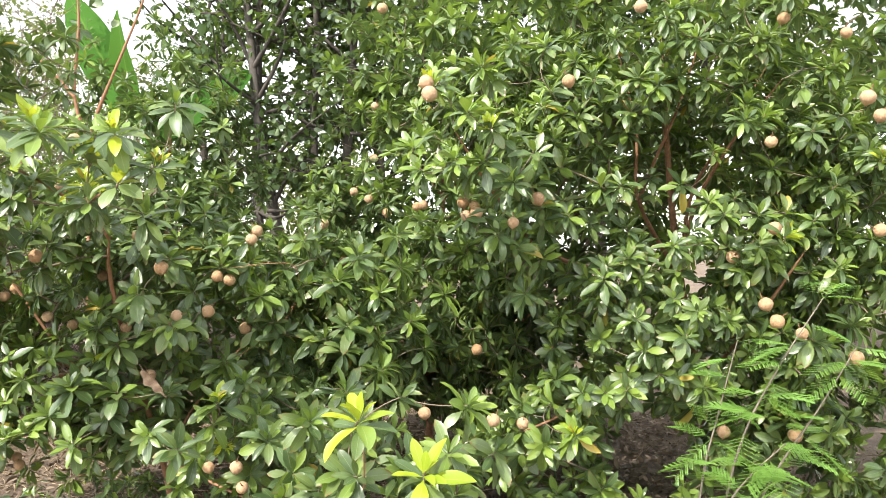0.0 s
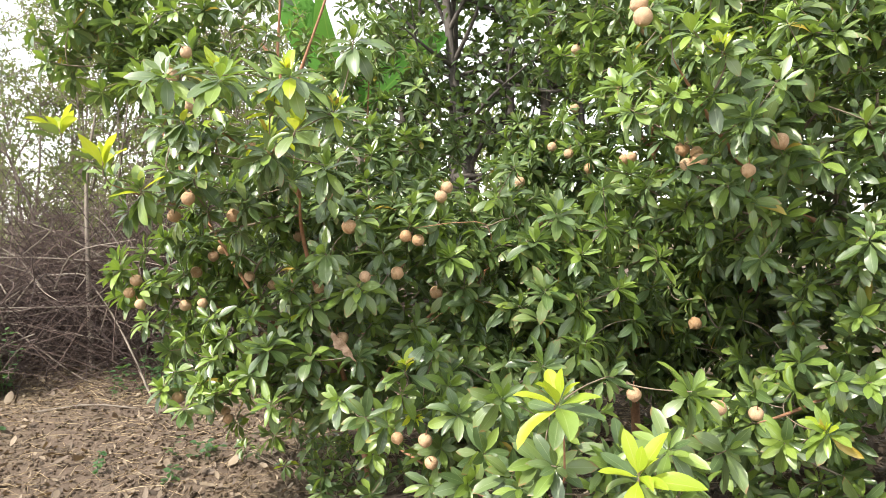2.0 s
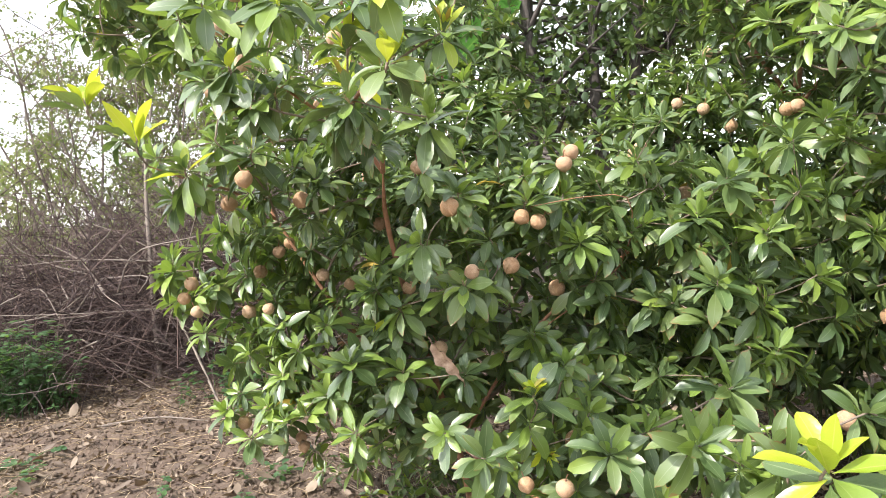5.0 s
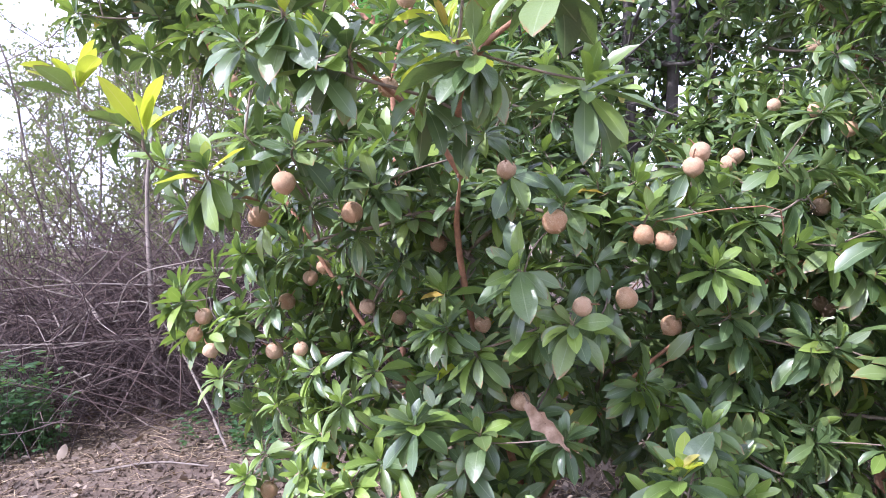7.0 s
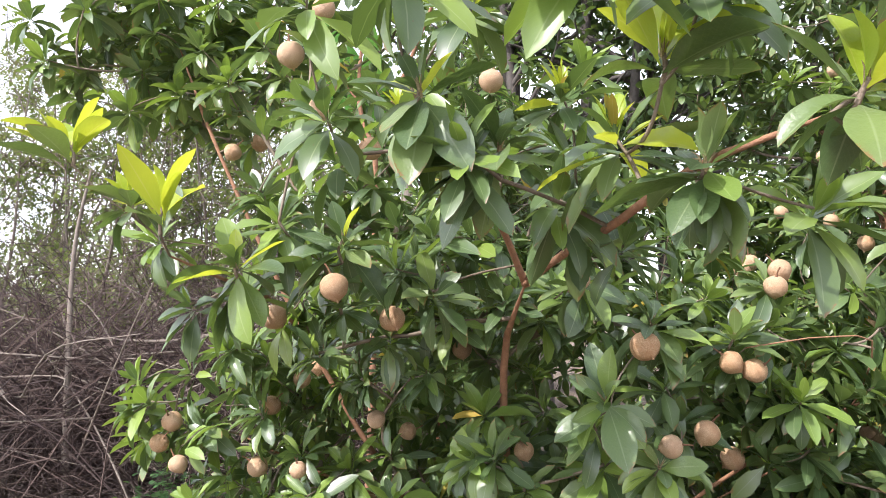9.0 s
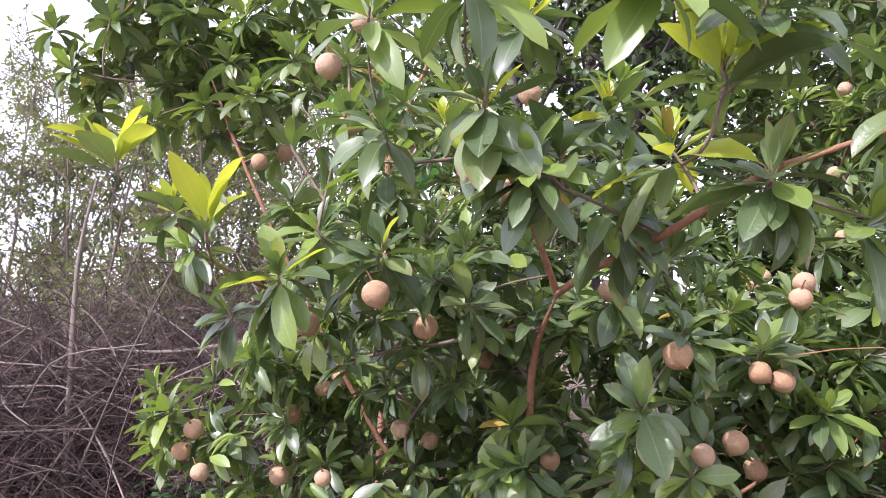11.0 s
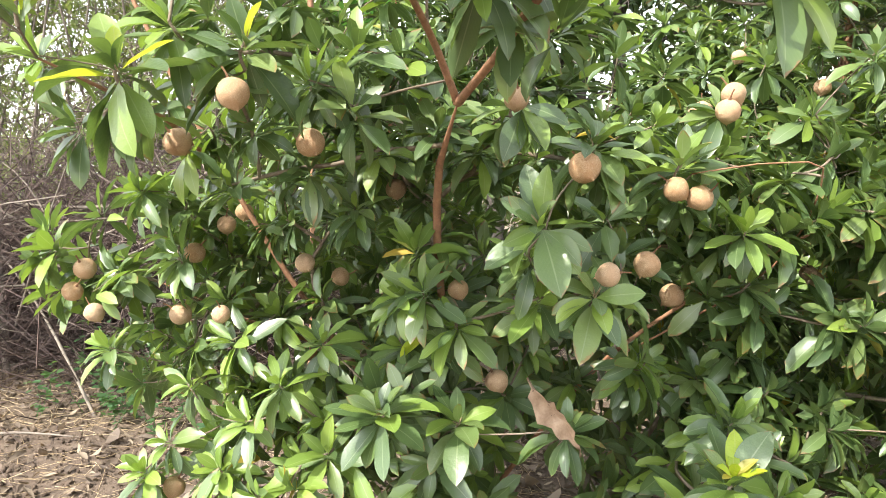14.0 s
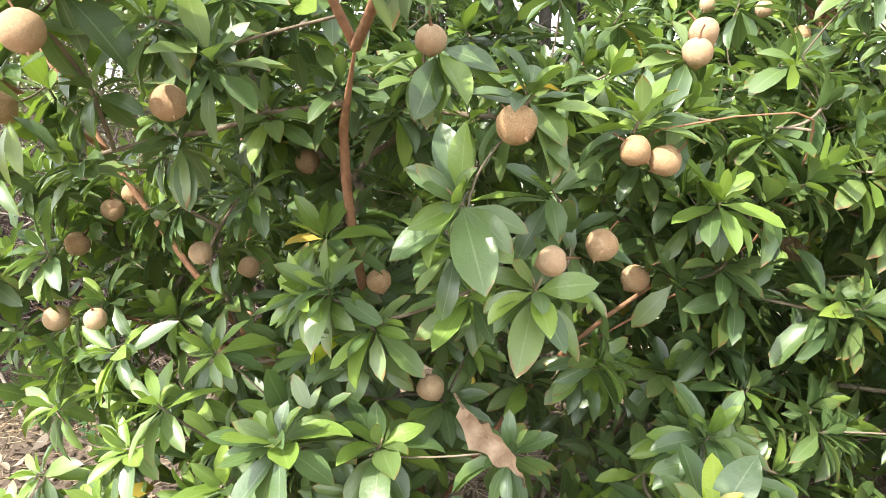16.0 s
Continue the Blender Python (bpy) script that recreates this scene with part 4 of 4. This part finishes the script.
# ------------------------------------------------------------------ background trees
def background_tree(seed, base, height, radius, low, twigs, per, leaf, ratio, trunk, leaf_mat, bark_mat, label, name="broadleaf_tree", stems=1, lean=0.3, boughs=12):
    """Stems, boughs on the stems, twigs on the boughs, and leaves along the twigs."""
    rng = np.random.default_rng(seed)
    tree = thing(name, base, label, "tree", "trees in the background")
    b = np.array(base, float)
    wood, lines = [], []
    for s in range(stems):
        tilt = np.array((rng.normal(0, lean), rng.normal(0, lean), 1.0))
        foot = b + np.array((rng.normal(0, 0.12), rng.normal(0, 0.12), -0.05)) * (stems > 1)
        line = curve([foot + tilt * height * f + rng.normal(0, 0.07, 3) * (f > 0) for f in (0, 0.25, 0.5, 0.75, 0.97)], 16)
        part("trunk", mesh_from("trunk", *tube(line, np.linspace(trunk, trunk * 0.22, 16), 8, rng, 0.07), bark_mat), tree)
        first = next((k for k in range(16) if line[k][2] > low - 0.4), 8)
        for k in range(boughs):
            a = line[int(rng.integers(min(first, 14), 16))]
            ang = rng.uniform(0, 6.28)
            e = a + np.array((math.cos(ang) * radius, math.sin(ang) * radius, radius * rng.uniform(0.0, 1.0))) * rng.uniform(0.4, 1.0)
            bough = curve([a, (a + e) / 2 + rng.normal(0, 0.12 * radius, 3), e], 8)
            wood.append(tube(bough, np.linspace(trunk * 0.34, 0.005, 8), 5))
            lines.append(bough)
    cb, cd = [], []
    for k in range(twigs):
        bough = lines[int(rng.integers(len(lines)))]
        a = bough[int(rng.integers(2, 8))]
        L = radius * rng.uniform(0.18, 0.50)
        d = unit(rng.normal(0, 1, 3) + np.array((0, 0, 0.15)))
        twig = np.array([a, a + d * L * 0.5 + rng.normal(0, 0.05, 3) * L, a + d * L + np.array((0, 0, -0.12 * L))])
        if twig[2][2] < low:
            continue
        wood.append(tube(twig, [0.0045, 0.003, 0.0015], 3))
        f = rng.uniform(0.15, 1.0, per)
        cb.append(twig[0] + (twig[2] - twig[0]) * f[:, None] + rng.normal(0, leaf * 0.12, (per, 3)))
        cd.append(d * 0.5 + unit(rng.normal(0, 1, (per, 3))) + np.array((0, 0, -0.3)))
    cb, cd = np.concatenate(cb), unit(np.concatenate(cd))
    n = len(cb)
    L = leaf * rng.uniform(0.6, 1.25, n)
    v, q, uv = blades(cb, cd, unit(rng.normal(0, 0.45, (n, 3)) + np.array((0, 0, 1))), L, L * ratio * rng.uniform(0.8, 1.2, n), rng.uniform(0, 0.4, n), rng.uniform(0, 0.7, n), 4)
    part("branchwork", mesh_from("branchwork", *joined(wood), bark_mat), tree, "", "stuff")
    part("crown", mesh_from("crown", v, q, leaf_mat), tree, "", "stuff")
    return tree


for i, (x, y, h, r) in enumerate([(-2.15, 9.0, 6.5, 1.4), (-1.55, 9.3, 6.0, 1.3), (-0.5, 9.8, 6.5, 1.7), (0.8, 9.6, 6.5, 1.8), (2.2, 9.4, 7.0, 1.9), (3.8, 9.0, 7.0, 2.0), (5.4, 8.4, 6.5, 2.0), (-3.3, 10.4, 5.5, 1.3)]):
    left = x < -1
    background_tree(60 + i, (x, y, GROUND), h, r, 2.1 if left else 2.0, 330 if left else 900 if x < 0 else 1400, 9, 0.125, 0.58, 0.10, BROAD, BARK_DARK, "tall dark broadleaf tree with a slim trunk", lean=0.09, stems=2 if left else 1, boughs=22 if left else 30)
for i, (x, y, h) in enumerate([(-6.2, 8.8, 4.6), (-7.4, 8.2, 4.2), (-8.6, 8.6, 5.0), (-5.2, 10.2, 4.8), (-7.0, 11.0, 5.2), (-9.6, 10.4, 5.0), (-4.6, 8.9, 3.6), (-10.6, 9.0, 4.6), (-6.8, 9.6, 5.0)]):
    background_tree(80 + i, (x, y, GROUND), h, 0.85, 0.4, 1500, 5, 0.074, 0.46, 0.026, SPARSE, BARK_GREY, "spindly grey tree with sparse small leaves", "thin_tree", stems=6, lean=0.18, boughs=14)
for i, (x, y, h) in enumerate([(-13, 15, 2.6), (-10.5, 17, 2.4), (-16, 13, 2.8), (-8, 17, 2.4), (-18, 18, 3.0), (-13, 21, 3.0), (-5.5, 16, 2.6), (-20, 12, 2.8), (-3, 15, 3.4), (8, 14, 4.5), (4, 15, 5.0)]):
    background_tree(120 + i, (x, y, GROUND), h, 1.6, 0.0, 420, 9, 0.15, 0.5, 0.05, SPARSE, BARK_GREY, "distant green shrub beyond the thicket", "far_shrub", stems=3, lean=0.3, boughs=16)


def banana(base):
    rng = np.random.default_rng(91)
    plant = thing("banana_plant", base, "banana plant with tall torn green leaves", "banana plant")
    b = np.array(base, float)
    part("pseudostem", mesh_from("pseudostem", *tube(curve([b, b + (0.03, 0, 1.5), b + (0.0, 0.05, 2.9)], 10), np.linspace(0.11, 0.06, 10), 10, rng, 0.03), BARK_GREY), plant)
    for ang, lean, L, W in [(3.1, 0.58, 2.4, 0.52), (0.4, 0.85, 1.7, 0.40), (4.4, 0.75, 1.6, 0.45), (1.5, 0.8, 1.5, 0.42)]:
        way = unit((math.cos(ang) * lean, math.sin(ang) * lean, 1))
        foot = b + np.array((0, 0.03, 2.75))
        v, q, uv = blades(foot[None], way[None], np.array([[math.sin(ang) * 0.6, -1.0, 0.3]]), np.array([L]), np.array([W]), np.array([0.25]), np.array([0.55 * lean]), 16)
        part("leaf", mesh_from("banana_leaf", v, q, BANANA, uv), plant)
    return plant


banana((-3.32, 8.0, GROUND))


def sapling(base):
    """Two bare forking stems with a few round leaves near the top."""
    rng = np.random.default_rng(77)
    tree = thing("sapling", base, "thin sapling with bare brown stems and round leaves", "tree")
    b = np.array(base, float)
    fork = b + np.array((0.05, 0, 2.45))
    lines = [[b, b + (0.04, 0.02, 1.2), fork], [fork, fork + (-0.10, 0, 0.30), fork + (-0.07, 0, 0.85), fork + (-0.10, 0, 1.3)], [fork, fork + (0.10, 0, 0.28), fork + (0.34, 0, 0.85), fork + (0.50, 0, 1.3)],
             [fork + (-0.10, 0, 0.30), fork + (-0.28, 0, 0.50), fork + (-0.42, 0, 0.62)]]
    ends = []
    for k, line in enumerate(lines):
        pts = curve(line, 10)
        part("trunk" if k == 0 else "branch", mesh_from("stem", *tube(pts, np.linspace(0.022, 0.014, 10) if k == 0 else np.linspace(0.014, 0.006, 10), 7, rng, 0.08), BARK), tree)
        if k in (1, 3):
            ends += [p for p in pts[3:]]
    for k in range(34):
        p = ends[int(rng.integers(len(ends)))] + rng.normal(0, 0.10, 3)
        d, up = unit(rng.normal(0, 1, 3) + (0, 0, -0.5)), unit(rng.normal(0, 0.6, 3) + (0, -0.5, 0.7))
        v, q, uv = blades(p[None], d[None], up[None], np.array([rng.uniform(0.08, 0.13)]), np.array([rng.uniform(0.06, 0.085)]), np.array([0.15]), np.array([0.4]), 6)
        part("leaf", mesh_from("round_leaf", v, q, SINGLE[0], uv), tree)


sapling((-2.62, 5.05, GROUND))

# ------------------------------------------------------------------ small plants
def feathery(seed, base, stems, label):
    """A shrub with leaves of many tiny paired leaflets."""
    rng = np.random.default_rng(seed)
    plant = thing("feathery_shrub", base, label, "shrub")
    cb, cd, cu, cl = [], [], [], []
    ribs = []
    for line, fronds in stems:
        pts = curve(line, 14)
        part("stem", mesh_from("stem", *tube(pts, np.linspace(0.007, 0.0025, 14), 6), BARK_GREY), plant)
        for k in range(fronds):
            p = pts[int(rng.integers(5, 14))]
            a = rng.uniform(0, 6.28)
            d = unit((math.cos(a), math.sin(a) - 0.30, rng.uniform(-0.7, 0.7)))
            side = unit(np.cross(d, (0, 0, 1)))
            L = rng.uniform(0.13, 0.22)
            axis = [p + d * L * f + np.array((0, 0, -0.25 * L * f * f)) for f in np.linspace(0, 1, 6)]
            ribs.append(tube(axis, np.linspace(0.0015, 0.0006, 6), 3))
            tilt = (rng.normal(0, 0.4), rng.uniform(-1.0, 0.0), 0.8)
            for m in range(7):
                f = 0.2 + 0.8 * m / 6
                o = p + d * L * f + np.array((0, 0, -0.25 * L * f * f))
                for s in (-1, 1):
                    pd = unit(side * s + d * 0.55 + np.array((0, 0, -0.15)))
                    pl = 0.085 * (1 - 0.35 * abs(f - 0.55))
                    ribs.append(tube([o, o + pd * pl * 0.5, o + pd * pl], [0.0008, 0.0006, 0.0004], 3))
                    ps = unit(np.cross(pd, (0, 0, 1)))
                    for g in range(11):
                        for t in (-1, 1):
                            cb.append(o + pd * pl * (0.1 + 0.9 * g / 10))
                            cd.append(ps * t + pd * 0.35)
                            cu.append(tilt)
                            cl.append(0.0125)
    cl = np.array(cl)
    v, q, uv = blades(np.array(cb), np.array(cd, float), np.array(cu, float), cl, cl * 0.42, np.full(len(cl), 0.1), np.full(len(cl), 0.2), 3)
    part("feathery_foliage", mesh_from("feathery_foliage", v, q, FEATHER), plant, "bright green feathery leaflets", "stuff")
    part("rib_growth", mesh_from("rib_growth", *joined(ribs), FEATHER), plant, "", "stuff")
    return plant


feathery(101, (1.30, 3.45, GROUND), [
    ([(1.22, 3.45, GROUND), (1.27, 3.40, 0.40), (1.33, 3.38, 0.68), (1.42, 3.36, 1.06)], 12),
    ([(1.30, 3.42, GROUND), (1.40, 3.30, 0.55), (1.55, 3.22, 0.95), (1.72, 3.15, 1.28)], 17),
    ([(1.36, 3.42, GROUND), (1.55, 3.30, 0.40), (1.75, 3.25, 0.75), (1.90, 3.20, 1.05)], 12),
    ([(1.28, 3.45, GROUND), (1.33, 3.30, 0.25), (1.42, 3.22, 0.45), (1.55, 3.15, 0.62)], 15),
], "young shrub with bright green feathery leaves and thin stems")


def low_shoots(seed, base, label):
    """Small sapodilla shoots that spread low over the soil."""
    rng = np.random.default_rng(seed)
    plant = thing("sapodilla_shoots", base, label, "shrub")
    foot, lv, stems = np.array(base, float), Leaves(), []
    for k in range(26):
        a = rng.uniform(0, 6.28)
        e = foot + np.array((math.cos(a) * rng.uniform(0.05, 0.46), math.sin(a) * rng.uniform(0.05, 0.26), rng.uniform(0.08, 0.30)))
        line = curve([foot, (foot + e) / 2 + np.array((0, 0, -0.02)), e], 7)
        stems.append(tube(line, np.linspace(0.005, 0.0018, 7), 5))
        lv.rosette(e, unit((math.cos(a) * 0.5, math.sin(a) * 0.5 - 0.2, 0.8)), rng, int(rng.integers(9, 14)), 0.082, 1.0, 0.08, fresh_or_lit=0.8)
    part("twig_growth", mesh_from("twig_growth", *joined(stems), TWIG), plant, "thin brown twigs", "stuff")
    part("crown", lv.mesh("crown", JOINED), plant, "small pale green leaves", "stuff")


low_shoots(118, (-2.08, 4.25, GROUND), "low sapodilla shoots with small pale green leaves")
low_shoots(119, (-1.55, 4.05, GROUND), "low sapodilla shoots with small pale green leaves")


def weed(seed, x, y, n, spread, height, label):
    rng = np.random.default_rng(seed)
    base = (x, y, ground_z(x, y))
    plant = thing("weed_clump", base, label, "weed", "weeds on the soil")
    cb, cd, cu, cl, stems = [], [], [], [], []
    for i in range(n):
        p = np.array((x + rng.normal(0, spread * 0.5), y + rng.normal(0, spread * 0.5), 0))
        p[2] = ground_z(p[0], p[1])
        e = p + np.array((rng.normal(0, spread * 0.25), rng.normal(0, spread * 0.25), height * rng.uniform(0.5, 1.1)))
        line = curve([p, (p + e) / 2 + rng.normal(0, 0.03, 3), e], 6)
        stems.append(tube(line, np.linspace(0.003, 0.001, 6), 3))
        for k in range(14):
            a = rng.uniform(0, 6.28)
            cb.append(line[rng.integers(1, 6)])
            cd.append((math.cos(a), math.sin(a), rng.uniform(-0.2, 0.4)))
            cu.append((rng.normal(0, 0.25), rng.normal(0, 0.25), 1))
            cl.append(rng.uniform(0.035, 0.085))
    cl = np.array(cl)
    v, q, uv = blades(np.array(cb), np.array(cd), np.array(cu), cl, cl * 0.55, np.full(len(cl), 0.2), rng.uniform(0, 0.6, len(cl)), 4)
    part("weed_leaves", mesh_from("weed_leaves", v, q, WEED), plant, "", "stuff")
    part("weed_stalk", mesh_from("weed_stalk", *joined(stems), WEED), plant, "", "stuff")


weed(111, -6.05, 5.15, 130, 0.36, 0.70, "low green weeds in front of the brushwood")
weed(112, -6.65, 4.85, 130, 0.40, 0.66, "low green weeds in front of the brushwood")
weed(113, -4.35, 6.1, 48, 0.42, 0.45, "green weeds beside the sapodilla tree")
weed(114, -3.9, 5.7, 18, 0.5, 0.3, "small green weeds on the soil")
weed(115, -3.0, 4.3, 6, 0.35, 0.16, "small green weeds on the soil")
weed(116, -4.6, 4.2, 6, 0.6, 0.12, "tiny green seedlings on the soil")

# large dry leaf caught among the low branches
def dead_leaf_material():
    n = Nodes("withered_leaf")
    col = n.ramp(n.noise(24.0, 5.0, 0.65), [(0.3, (0.20, 0.125, 0.075)), (0.55, (0.33, 0.23, 0.15)), (0.8, (0.45, 0.345, 0.25))])
    spots = n.math("GREATER_THAN", n.noise(60.0, 3.0), 0.70)
    n.put(n.bsdf.inputs["Base Color"], n.mix(n.math("MULTIPLY", spots, 0.7), col, (0.11, 0.065, 0.04)))
    n.bsdf.inputs["Roughness"].default_value = 0.75
    n.bump(n.noise(40.0, 4.0), 0.6, 0.006)
    return n.mat


v, q, uv = blades(np.array([[-1.25, 3.16, 0.815]]), np.array([[-0.56, 0.12, 0.82]]), np.array([[-0.25, -0.95, 0.25]]), np.array([0.205]), np.array([0.070]), np.array([0.85]), np.array([-0.55]), 14)
leaf_s = np.repeat(np.linspace(0, 1, 15), 3)
v = v + np.outer(0.004 * np.sin(6.28 * leaf_s), (0.82, 0.0, 0.56)) + np.random.default_rng(4).normal(0, 0.0038, v.shape)
tagged(new("fallen_leaf", mesh_from("fallen_leaf", v, q, dead_leaf_material())), "large dry brown leaf caught among the low branches", "dry leaf")
